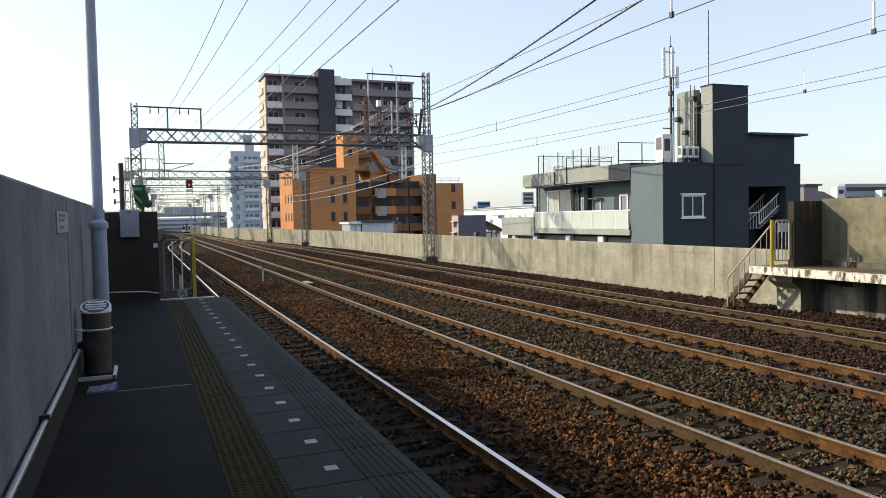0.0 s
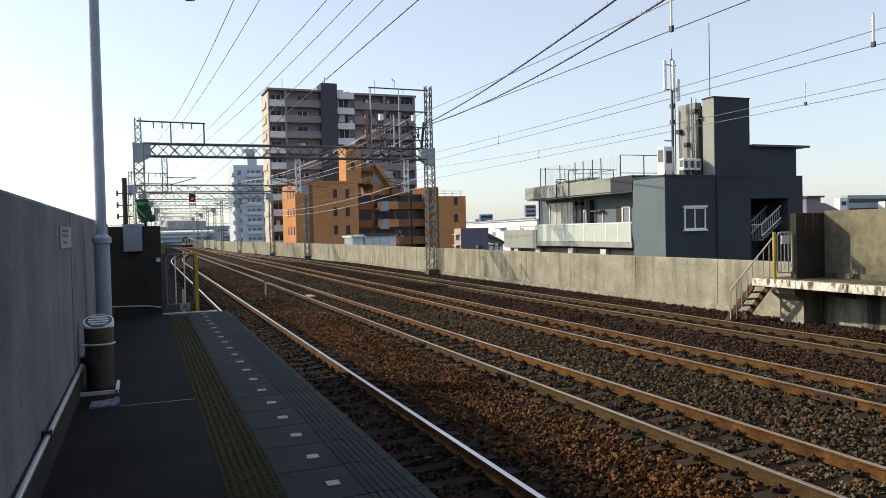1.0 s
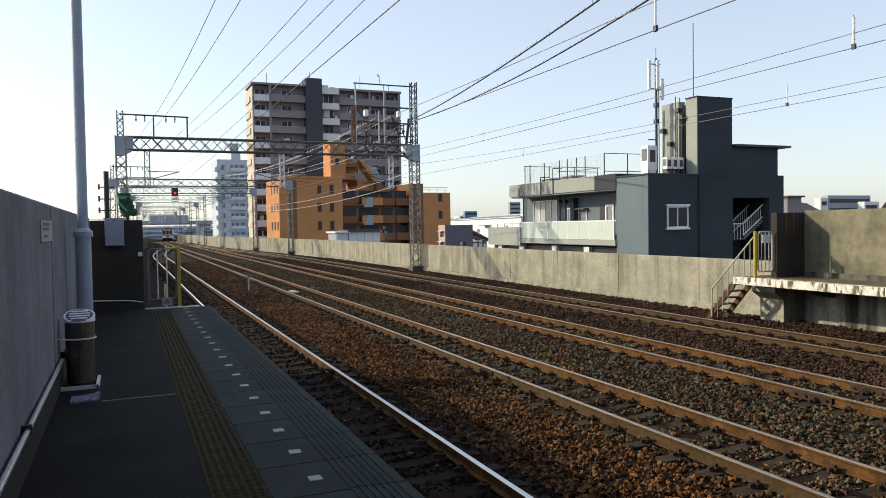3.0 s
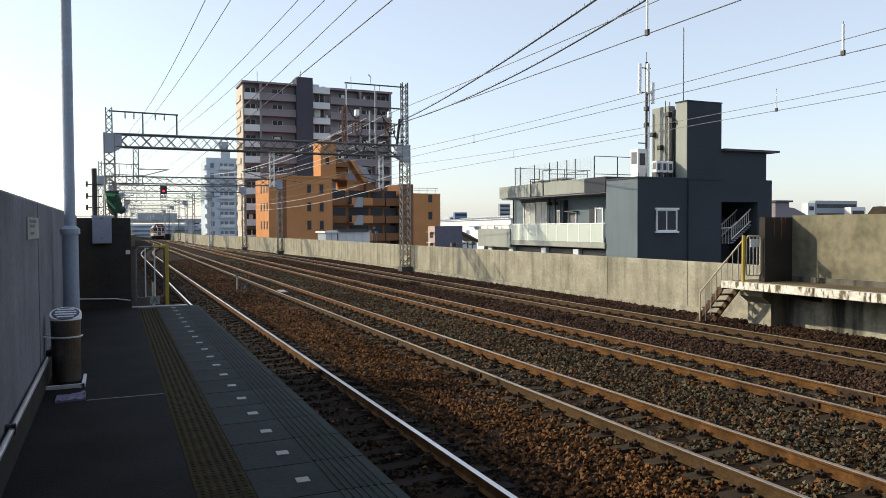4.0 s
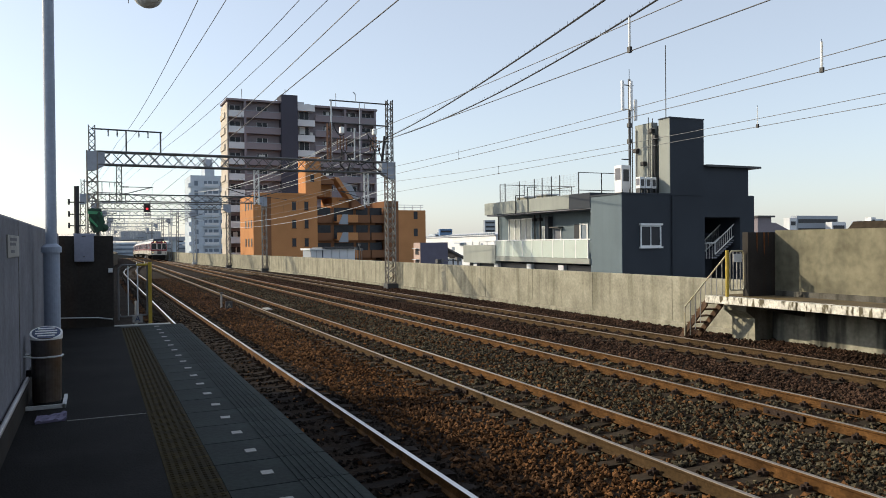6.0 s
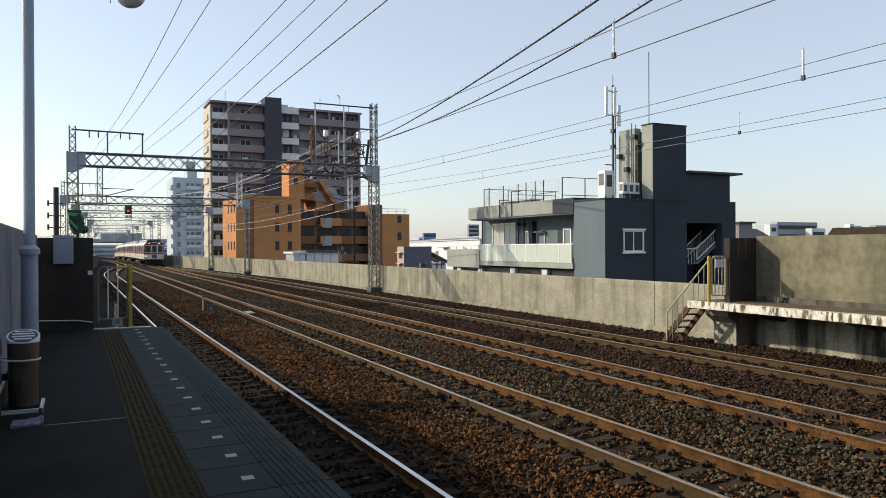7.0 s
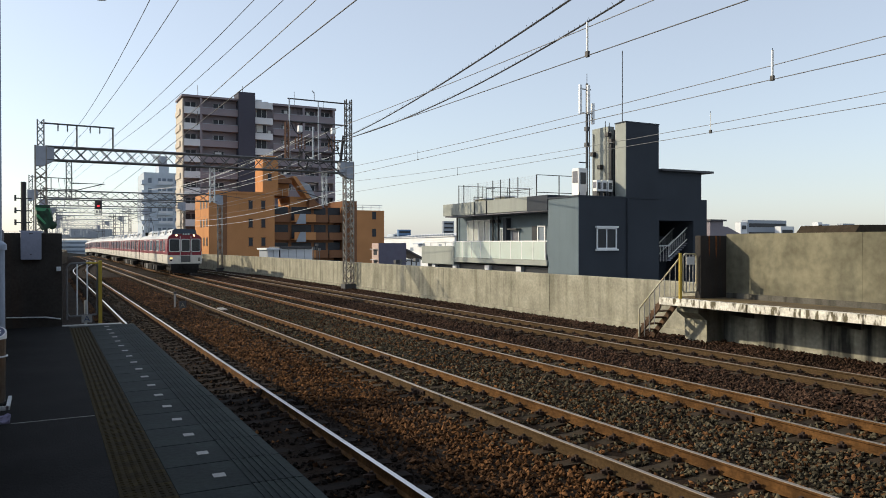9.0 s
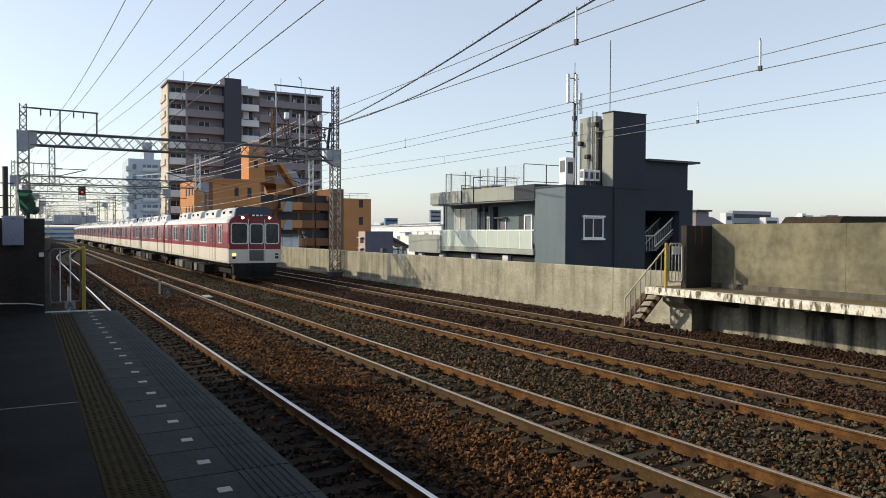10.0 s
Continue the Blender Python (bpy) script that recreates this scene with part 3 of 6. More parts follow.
    for dz in (0, 0.35):
        tube(bm, (16.35, y, 8.2 - dz), (16.15, y, 6.6 - dz), 0.07, 6)
    part("cable", bm, M["black"], t)
    for x0, x1, z0, z1, dip in ((14.9, 16.5, 8.7, 8.2, 0.7), (13.7, 15.6, 7.2, 7.1, 0.8), (15.8, 16.5, 7.6, 6.9, 0.5), (13.0, 13.7, 8.75, 8.2, 0.35), (15.2, 16.0, 8.1, 7.4, 0.45)):
        bm = B()
        pts = [Vector((x0 + (x1 - x0) * k / 9, y - 0.2, z0 + (z1 - z0) * k / 9 - 4 * dip * (k / 9) * (1 - k / 9))) for k in range(10)]
        hose(bm, pts, 0.035)
        part("jumper_cable", bm, M["black"], t, "black hanging jumper cable")
    return t


GANTRIES = [(44.0, -0.15, 16.68), (79.8, -1.1, 16.1), (96.0, -0.2, 14.95), (117.0, 0.8, 13.3), (148.0, 2.2, 12.5), (182.0, 2.4, 12.5), (226.0, 3.0, 13.3), (275.0, 5.8, 16.2)]
for i, (y, a, b) in enumerate(GANTRIES):
    gantry(y, a, b, i == 0)
for y, x in ((135.0, 12.6), (165.0, 12.5), (200.0, 12.7)):
    t = thing("line_mast", "slim lattice mast beside the viaduct parapet", "catenary mast", "line masts")
    bm = B()
    lattice(bm, (x, y, -1.4), (x, y, 7.5), 0.35, 0.35, 0.8, 0.03)
    part("post", bm, M["steel_grey"], t)
    bm = B()
    tube(bm, (x, y, 5.0), (x - 2.2, y, 4.7), 0.03, 5), tube(bm, (x, y, 6.8), (x - 1.2, y, 6.9), 0.03, 5)
    part("arm", bm, M["steel_dark"], t)


# ---- wires ----
def wire(name, points, r, label, spikes=False, material="wire"):
    bm = B()
    pts = [Vector(p) for p in points]
    hose(bm, pts, r)
    if spikes:
        for p, q in zip(pts, pts[1:]):
            k = max(1, int((q - p).length / 0.28))
            for i in range(k):
                c = p + (q - p) * (i / k)
                s = Vector((random.uniform(-0.05, 0.05), random.uniform(-0.04, 0.04), random.uniform(0.06, 0.11)))
                tube(bm, c, c + s, 0.006, 3)
    return solid(name, bm, M[material], label, "overhead wire", group="overhead wires")


def sagging(fx, y0, y1, z0, z1, sag, n=20):
    out = []
    for i in range(n + 1):
        u = i / n
        y = y0 + (y1 - y0) * u
        out.append((fx(y), y, z0 + (z1 - z0) * u - 4 * sag * u * (1 - u)))
    return out


SPANS = [(-14.0, 44.0), (44.0, 79.8), (79.8, 117.0), (117.0, 148.0), (148.0, 182.0), (182.0, 226.0), (226.0, 275.0)]
LAST = {1: 2, 2: 7, 3: 7, 4: 2}
for k in (1, 2, 3, 4):
    fx = lambda y: track_x(k, y)
    far = SPANS[LAST[k] - 1][1]
    wire("contact_wire", [(fx(y), y, 4.14) for y in steps_y(-14, far, 8, 8)], 0.0075, "taut contact wire above the track", material="wire" if k < 3 else "wire_pale")
    for a, b in SPANS[:LAST[k]]:
        sag = (0.52 if k < 3 else 0.70) * ((b - a) / 58) ** 2 + 0.03
        pts = sagging(fx, a, b, 5.05, 5.05, sag)
        wire("messenger_wire", pts, 0.007, "sagging messenger wire above the contact wire", material="wire_pale")
        bm = B()
        y = a + 2.0
        while y < b - 1:
            u = (y - a) / (b - a)
            tube(bm, (fx(y), y, 4.14), (fx(y), y, 5.05 - 4 * sag * u * (1 - u)), 0.004, 3)
            y += 5.0
        if b > 50:
            solid("dropper_wires", bm, M["wire"], "thin droppers between messenger and contact wire", "overhead wire", "stuff")
        else:
            bm.free()
for k, y, r in ((2, 8.29, 0.016), (3, 8.13, 0.02), (4, 12.71, 0.010)):
    t = thing("dropper", "white covered dropper joining the two wires", "wire dropper", "wire droppers")
    x = track_x(k, y)
    bm = B()
    tube(bm, (x, y, 4.19), (x, y, 4.60), r, 8)
    part("cover", bm, M["insulator"], t)
    bm = B()
    box(bm, x - 0.02, x + 0.02, y - 0.03, y + 0.03, 4.12, 4.20), tube(bm, (x, y, 4.18), (x, y, 4.64), 0.006, 4)
    part("clamp", bm, M["black"], t)
for k, y in ((2, 20.0), (3, 21.0), (4, 25.0), (1, 17.0), (2, 31.0)):
    bm = B()
    x = track_x(k, y)
    tube(bm, (x, y, 4.14), (x, y, 4.42), 0.006, 4), box(bm, x - 0.01, x + 0.01, y - 0.03, y + 0.03, 4.125, 4.155)
    solid("wire_clamp", bm, M["steel_dark"], "small clamp on the contact wire", "wire clamp", group="wire clamps")


def run_through(p, q, r, y_end, n=24):
    """A wire through three points, drawn on to y_end."""
    ys = [v[1] for v in (p, q, r)]
    fx, fz = np.polyfit(ys, [v[0] for v in (p, q, r)], 2), np.polyfit(ys, [v[2] for v in (p, q, r)], 2)
    return [(float(np.polyval(fx, y)), float(y), float(np.polyval(fz, y))) for y in np.linspace(p[1], y_end, n)]


for x0, x1, dip in ((2.08, -0.38, 0.3), (2.63, 0.0, 0.2), (4.10, 1.6, 0.1), (4.69, 2.2, 0.13)):
    far = Vector((x1, 79.8, 7.4))
    near = Vector((x0, 19.2, 6.99))
    mid = (near * 0.6 + far * 0.4) - Vector((0, 0, 0.1))
    span = [mid + (near - mid) * (i / 10) - Vector((0, 0, 4 * dip * (i / 10) * (1 - i / 10))) for i in range(17)]
    wire("feeder_wire", [far] + span, 0.009, "thin feeder wire passing over the gantry arm")
for (y0, a0, b0), (y1, a1, b1) in zip(GANTRIES[1:], GANTRIES[2:]):
    for dx in (0.72, 1.18, 2.32, 2.78):
        wire("feeder_wire", sagging(lambda y: a0 + dx + (a1 - a0) * (y - y0) / (y1 - y0), y0, y1, 7.4, 7.4, 0.5, 8), 0.012, "thin feeder wire between gantries")
for a, b, c in (((16.5, 43.8, 8.12), (12.58, 24.7, 7.15), (11.0, 16.6, 7.0)), ((16.5, 43.8, 8.0), (14.9, 28.5, 7.5), (13.2, 17.6, 7.46))):
    wire("spiked_feeder_cable", run_through(a, b, c, 2.0), 0.026, "thick dark feeder cable with bird spikes", True, "black")
for dz, x0 in ((0, 13.6), (0.25, 14.2), (0.5, 15.4), (-0.4, 15.9), (-0.75, 16.2)):
    wire("feeder_wire", sagging(lambda y: x0 - 4.5 * (y - 44) / 36, 44, 79.8, 7.9 + dz, 6.9 + dz * 0.4, 0.7, 10), 0.014, "feeder cable running on from the gantry", material="steel_pale")
for z in (4.9, 4.3):
    wire("feeder_wire", sagging(lambda y: 16.4 - 0.9 * ease(y, 44, 96), 44, 96, z, z - 0.6, 0.5, 10), 0.016, "feeder cable along the parapet", material="steel_pale")


# ---- signal, trackside items ----
def signal():
    t = thing("railway_signal", "black colour-light signal showing red under the gantry", "railway signal")
    x, y = 4.6, 79.6
    bm = B()
    box(bm, x - 0.28, x + 0.28, y - 0.1, y + 0.12, 4.85, 5.72)
    part("backboard", bm, M["black"], t, bevel=0.03)
    bm = B()
    tube(bm, (x, y - 0.11, 5.17), (x, y - 0.2, 5.17), 0.105, 16)
    part("red_lens", bm, M["red_on"], t, "glowing red lens")
    for z in (5.17, 5.5):
        bm = B()
        for i in range(7):
            a, b = math.pi * i / 7, math.pi * (i + 1) / 7
            tube(bm, (x + 0.16 * math.cos(a), y - 0.1, z + 0.16 * math.sin(a)), (x + 0.16 * math.cos(b), y - 0.1, z + 0.16 * math.sin(b)), 0.015, 4)
            tube(bm, (x + 0.16 * math.cos(a), y - 0.1, z + 0.16 * math.sin(a)), (x + 0.16 * math.cos(a), y - 0.35, z + 0.16 * math.sin(a)), 0.02, 4)
        part("hood", bm, M["black"], t)
    bm = B()
    for dx in (-0.3, 0.3):
        tube(bm, (x + dx, y, 4.3), (x + dx, y, 5.95), 0.025, 6)
    tube(bm, (x - 0.3, y, 4.35), (x + 0.3, y, 4.35), 0.03, 6)
    part("cage", bm, M["steel_dark"], t)
    bm = B()
    for dx in (-0.13, 0.13):
        box(bm, x + dx - 0.1, x + dx + 0.1, y - 0.12, y - 0.06, 4.45, 4.75)
    part("number_plate", bm, M["white_paint"], t, "two small white plates")


signal()


def letter(char, size, material, parent, at, turn=(90, 0, 0)):
    cu = bpy.data.curves.new("letter", "FONT")
    cu.body, cu.size, cu.extrude, cu.align_x, cu.align_y = char, size, 0.002, "CENTER", "CENTER"
    tmp = bpy.data.objects.new("tmp", cu)
    scene.collection.objects.link(tmp)
    me = bpy.data.meshes.new_from_object(tmp.evaluated_get(bpy.context.evaluated_depsgraph_get()))
    bpy.data.objects.remove(tmp)
    me.materials.clear()
    me.materials.append(material)
    ob = new("letter", me)
    ob.parent, ob.location, ob.rotation_euler = parent, at, [radians(a) for a in turn]
    return ob


def trackside():
    t = thing("marker_post", "short white marker post with a dark lettered plate", "marker post")
    bm = B()
    tube(bm, (5.02, 34.5, -1.35), (5.02, 34.5, -0.62), 0.04, 10)
    part("post", bm, M["white_paint"], t)
    bm = B()
    box(bm, 4.95, 5.09, 34.42, 34.58, -0.66, -0.56)
    part("cap", bm, M["steel_dark"], t, bevel=0.02)
    bm = B()
    box(bm, 5.12, 5.42, 34.0, 34.06, -1.3, -0.95)
    part("plate", bm, M["steel_dark"], t)
    letter("A", 0.28, M["concrete"], t, (5.27, 33.99, -1.13))
    bm = B()
    box(bm, 6.22, 6.46, 30.6, 31.5, RAIL - 0.02, RAIL + 0.02)
    solid("white_plate", bm, M["white_paint"], "white plate lying beside the rail", "plate", bevel=0.01)
    for x, y0, y1 in ((9.685, 8.0, 8.75), (10.817, 7.95, 8.6), (6.099, 16.6, 17.1), (6.099, 12.2, 12.7), (7.231, 16.3, 16.8), (3.518, 13.7, 14.2)):
        j = thing("rail_joint", "bolted dark fishplate joint on the rail", "rail joint", "rail joints")
        for o in (-1, 1):
            bm = B()
            box(bm, x + o * 0.012, x + o * 0.045, y0, y1, RAIL - 0.13, RAIL - 0.035)
            part("fishplate", bm, M["clip"], j, bevel=0.006)
            for q in range(4):
                bm = B()
                y = y0 + (y1 - y0) * (q + 0.5) / 4
                tube(bm, (x + o * 0.045, y, RAIL - 0.085), (x + o * 0.075, y, RAIL - 0.085), 0.02, 6)
                part("bolt", bm, M["clip"], j)


trackside()


# ---- platform fittings ----
def lamp_pole():
    t = thing("lamp_post", "blue-grey painted lamp post standing behind the bin", "lamp post")
    x, y = -0.475, 9.5
    bm = B()
    tube(bm, (x, y, 0), (x, y, 1.5), 0.085, 24)
    part("lower_shaft", bm, M["pole_blue"], t, smooth=False)
    bm = B()
    tube(bm, (x, y, 1.47), (x, y, 1.53), 0.105, 24), tube(bm, (x, y, 1.53), (x, y, 1.57), 0.105, 24, 0.06)
    part("collar", bm, M["pole_blue"], t)
    bm = B()
    tube(bm, (x, y, 1.5), (x, y, 4.35), 0.058, 24), tube(bm, (x, y, 4.35), (x, y, 4.9), 0.045, 24)
    part("shaft", bm, M["pole_blue"], t)
    bm = B()
    tube(bm, (x, y, 4.34), (x, y, 4.38), 0.075, 24)
    part("joint_ring", bm, M["pole_blue"], t)
    bm = B()
    tube(bm, (x, y, 4.85), (0.57, y, 4.85), 0.03, 10), tube(bm, (0.57, y, 4.85), (0.57, y, 4.675), 0.05, 10, 0.09)
    tube(bm, (0.36, y, 4.85), (0.36, y, 4.37), 0.006, 5)
    part("arm", bm, M["pole_blue"], t)
    bm = B()
    bmesh.ops.create_uvsphere(bm, u_segments=24, v_segments=16, radius=0.178, matrix=Matrix.Translation((0.57, y, 4.518)))
    part("globe", bm, M["globe"], t, "white opal globe", smooth=True)


lamp_pole()


def bin_stand():
    t = thing("litter_bin", "round stainless litter bin with slotted pale lid", "litter bin")
    x, y = -0.47, 8.25
    bm = B()
    tube(bm, (x, y, 0.04), (x, y, 0.66), 0.128, 28, 0.137)
    part("drum", bm, M["bin_steel"], t, "dented stainless drum")
    bm = B()
    tube(bm, (x, y, 0.64), (x, y, 0.70), 0.143, 28)
    for v in bm.verts:
        if v.co.z > 0.65:
            v.co.z += (v.co.y - y) * 0.36
    part("lid", bm, M["frame_white"], t, "pale metal lid")
    bm = B()
    tube(bm, (x, y, 0.695), (x, y, 0.703), 0.125, 28)
    for v in bm.verts:
        v.co.z += (v.co.y - y) * 0.36
    part("ash_tray", bm, M["navy"], t, "dark blue ash tray under the slats")
    for i in range(4):
        bm = B()
        dy = -0.075 + 0.05 * i
        wdt = 0.105 - 0.02 * abs(i - 1.5)
        box(bm, x - wdt, x + wdt, y + dy - 0.009, y + dy + 0.009, 0.699, 0.708)
        for v in bm.verts:
            v.co.z += (v.co.y - y) * 0.36
        part("slot", bm, M["frame_white"], t, "pale slat across the ash tray")
    bm = B()
    tube(bm, (x, y, 0.02), (x, y, 0.05), 0.12, 20)
    part("foot", bm, M["black"], t)
    bm = B()
    for i in range(13):
        a, b = -math.pi / 2 + math.pi * (i - 6.5) / 11, -math.pi / 2 + math.pi * (i - 5.5) / 11
        tube(bm, (x + 0.145 * math.cos(a), y + 0.145 * math.sin(a), 0.475), (x + 0.145 * math.cos(b), y + 0.145 * math.sin(b), 0.475), 0.009, 5)
    tube(bm, (-0.66, y - 0.1, 0.49), (x - 0.1, y - 0.11, 0.475), 0.009, 5), tube(bm, (-0.66, y + 0.05, 0.49), (x - 0.12, y + 0.05, 0.475), 0.009, 5)
    solid("strap", bm, M["steel_pale"], "metal strap tying the bin to the wall", "strap")
    bm = B()
    box(bm, -0.64, -0.31, 8.0, 8.03, 0.0, 0.035), box(bm, -0.33, -0.30, 8.0, 8.55, 0.0, 0.035)
    solid("bin_frame", bm, M["steel_pale"], "pale angle-iron frame round the bin foot", "frame")
    bm = B()
    n = 9
    vs = [[bm.verts.new((-0.52 + 0.24 * i / n, 7.35 + 0.28 * j / n + 0.05 * i / n, 0.012 + 0.03 * max(0, noise.noise((i * 0.6, j * 0.6, 3)) + 0.3))) for j in range(n + 1)] for i in range(n + 1)]
    for i in range(n):
        for j in range(n):
            bm.faces.new((vs[i][j], vs[i + 1][j], vs[i + 1][j + 1], vs[i][j + 1]))
    base = bmesh.ops.extrude_face_region(bm, geom=bm.faces[:])
    for v in [g for g in base["geom"] if isinstance(g, bmesh.types.BMVert)]:
        v.co.z = 0.001
    solid("dropped_cloth", bm, mat("lilac_cloth", (0.17, 0.16, 0.24), 0.9, var=0.2, scale=8), "crumpled lilac cloth lying on the platform", "cloth")


bin_stand()


def wall_fittings():
    bm = B()
    tube(bm, (-0.625, -25, 0.295), (-0.625, 8.1, 0.285), 0.02, 10)
    t = thing("wall_conduit", "shiny metal conduit along the foot of the wall", "conduit")
    part("pipe", bm, M["stainless"], t)
    for y in (2.2, 5.3, 8.4):
        bm = B()
        box(bm, -0.66, -0.60, y - 0.015, y + 0.015, 0.26, 0.325)
        part("bracket", bm, M["steel_dark"], t)
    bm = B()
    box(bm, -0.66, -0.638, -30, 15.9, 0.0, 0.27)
    solid("skirting", bm, M["wall_dark"], "dark strip along the foot of the platform wall", "skirting", "structure")
    t = thing("wall_notice", "small framed white notice on the wall", "notice")
    bm = B()
    box(bm, -0.66, -0.648, 6.80, 7.74, 1.45, 1.635)
    part("board", bm, M["white_paint"], t, bevel=0.003)
    for z, a, b in ((1.60, 6.95, 7.5), (1.56, 6.95, 7.4), (1.50, 7.0, 7.3)):
        bm = B()
        box(bm, -0.648, -0.646, a, b, z - 0.012, z + 0.012)
        part("text_bar", bm, M["concrete_grey"], t)
    for y in (7.79, 13.2):
        bm = B()
        box(bm, -0.662, -0.657, y - 0.012, y + 0.012, 0.13, 1.77)
        solid("wall_joint", bm, M["concrete_dirty"], "dark vertical joint in the wall", "joint", "structure")
    t = thing("equipment_box", "pale grey equipment box hung on the end wall", "equipment box")
    bm = B()
    box(bm, -0.40, -0.055, 15.98, 16.1, 1.24, 1.77)
    part("case", bm, M["box_lilac"], t, bevel=0.015)
    bm = B()
    box(bm, -0.42, -0.035, 15.99, 16.1, 1.765, 1.785)
    part("rain_lip", bm, M["box_lilac"], t)
    bm = B()
    box(bm, -0.26, -0.20, 15.965, 15.98, 1.72, 1.735), box(bm, -0.24, -0.22, 15.965, 15.98, 1.33, 1.35)
    part("latch", bm, M["steel_dark"], t)
    bm = B()
    tube(bm, (-0.64, 16.05, 0.17), (0.0, 16.05, 0.15), 0.012, 8), tube(bm, (0.0, 16.05, 0.15), (0.26, 16.0, 0.11), 0.012, 8)
    solid("end_pipe", bm, M["steel_pale"], "pale pipe along the foot of the end wall", "pipe")
    bm = B()
    box(bm, 0.19, 0.27, 16.02, 16.1, 1.02, 1.10)
    solid("junction_box", bm, M["steel_pale"], "small junction box on the end wall", "junction box", bevel=0.008)
    t = thing("dark_post", "dark steel post with short cross arms behind the end wall", "post")
    bm = B()
    tube(bm, (-0.36, 16.7, -1.3), (-0.36, 16.7, 2.74), 0.05, 10)
    part("shaft", bm, M["black"], t)
    for z in (1.95, 2.18, 2.42):
        bm = B()
        tube(bm, (-0.52, 16.7, z), (-0.22, 16.7, z), 0.012, 6), tube(bm, (-0.5, 16.7, z - 0.05), (-0.5, 16.7, z + 0.06), 0.02, 6)
        part("cross_arm", bm, M["steel_dark"], t)
    t = thing("covered_signal", "signal head wrapped in dark green tarpaulin", "covered signal")
    bm = B()
    tube(bm, (0.02, 17.3, -1.3), (0.02, 17.3, 2.0), 0.04, 8)
    part("post", bm, M["steel_dark"], t)
    bm = B()
    prism(bm, [(-0.16, 2.32), (-0.14, 1.98), (-0.02, 1.82), (0.10, 1.86), (0.14, 1.95), (0.09, 2.32)], "y", 17.15, 17.45)
    bmesh.ops.triangulate(bm, faces=bm.faces[:])
    bmesh.ops.subdivide_edges(bm, edges=bm.edges[:], cuts=3, use_grid_fill=True)
    for v in bm.verts:
        k = 0.045 * noise.noise(v.co * 9) + 0.02 * noise.noise(v.co * 23)
        v.co += Vector((k, 0.6 * k, 0.4 * k))
    part("cover", bm, M["green"], t)
    bm = B()
    bmesh.ops.create_icosphere(bm, subdivisions=2, radius=0.085, matrix=Matrix.Translation((0.14, 17.22, 1.92)))
    for v in bm.verts:
        v.co += Vector((1, 1, 1)) * 0.03 * noise.noise(v.co * 14)
    part("bundled_end", bm, M["green"], t)
    bm = B()
    prism(bm, [(-0.165, 2.27), (-0.16, 2.21), (0.105, 2.19), (0.10, 2.25)], "y", 17.14, 17.2)
    prism(bm, [(-0.15, 2.10), (0.0, 1.93), (0.03, 1.95), (-0.12, 2.14)], "y", 17.14, 17.2)
    part("strap", bm, mat("pale_green_strap", (0.06, 0.28, 0.13), 0.6), t, "bright green strap")


wall_fittings()


def end_gate():
    t = thing("end_gate", "steel platform-end gate with a yellow post", "gate")
    y = 15.62
    bm = B()
    box(bm, 0.89, 0.955, y - 0.03, y + 0.03, 0.03, 1.22)
    part("post", bm, M["yellow"], t, "worn yellow post", bevel=0.006)
    bm = B()
    for p, q in (((0.36, 0.12), (0.36, 1.1)), ((0.36, 1.1), (0.42, 1.17)), ((0.42, 1.17), (0.86, 1.17)), ((0.86, 1.17), (0.88, 1.1)), ((0.88, 1.1), (0.86, 0.2)), ((0.86, 0.2), (0.40, 0.18)), ((0.40, 0.18), (0.36, 0.24))):
        tube(bm, (p[0], y, p[1]), (q[0], y, q[1]), 0.019, 8)
    part("frame", bm, M["steel_grey"], t)
    bm = B()
    tube(bm, (0.68, y - 0.002, 1.172), (0.88, y - 0.002, 1.172), 0.023, 8)
    part("yellow_sleeve", bm, M["yellow"], t, "yellow painted end of the top rail")
    for x in (0.53, 0.70):
        bm = B()
        tube(bm, (x, y, 0.19), (x, y, 1.16), 0.013, 8)
        part("bar", bm, M["steel_pale"], t)
    bm = B()
    box(bm, 0.60, 0.78, y - 0.06, y - 0.045, 0.06, 0.20)
    part("sign", bm, M["white_paint"], t, "white lettered sign")
    letter("A", 0.15, M["navy"], t, (0.69, y - 0.063, 0.13))
    t = thing("low_post", "short pale post beside the siding", "post")
    bm = B()
    tube(bm, (0.78, 18.2, -1.35), (0.78, 18.2, 0.3), 0.03, 8)
    part("shaft", bm, M["white_paint"], t)


end_gate()


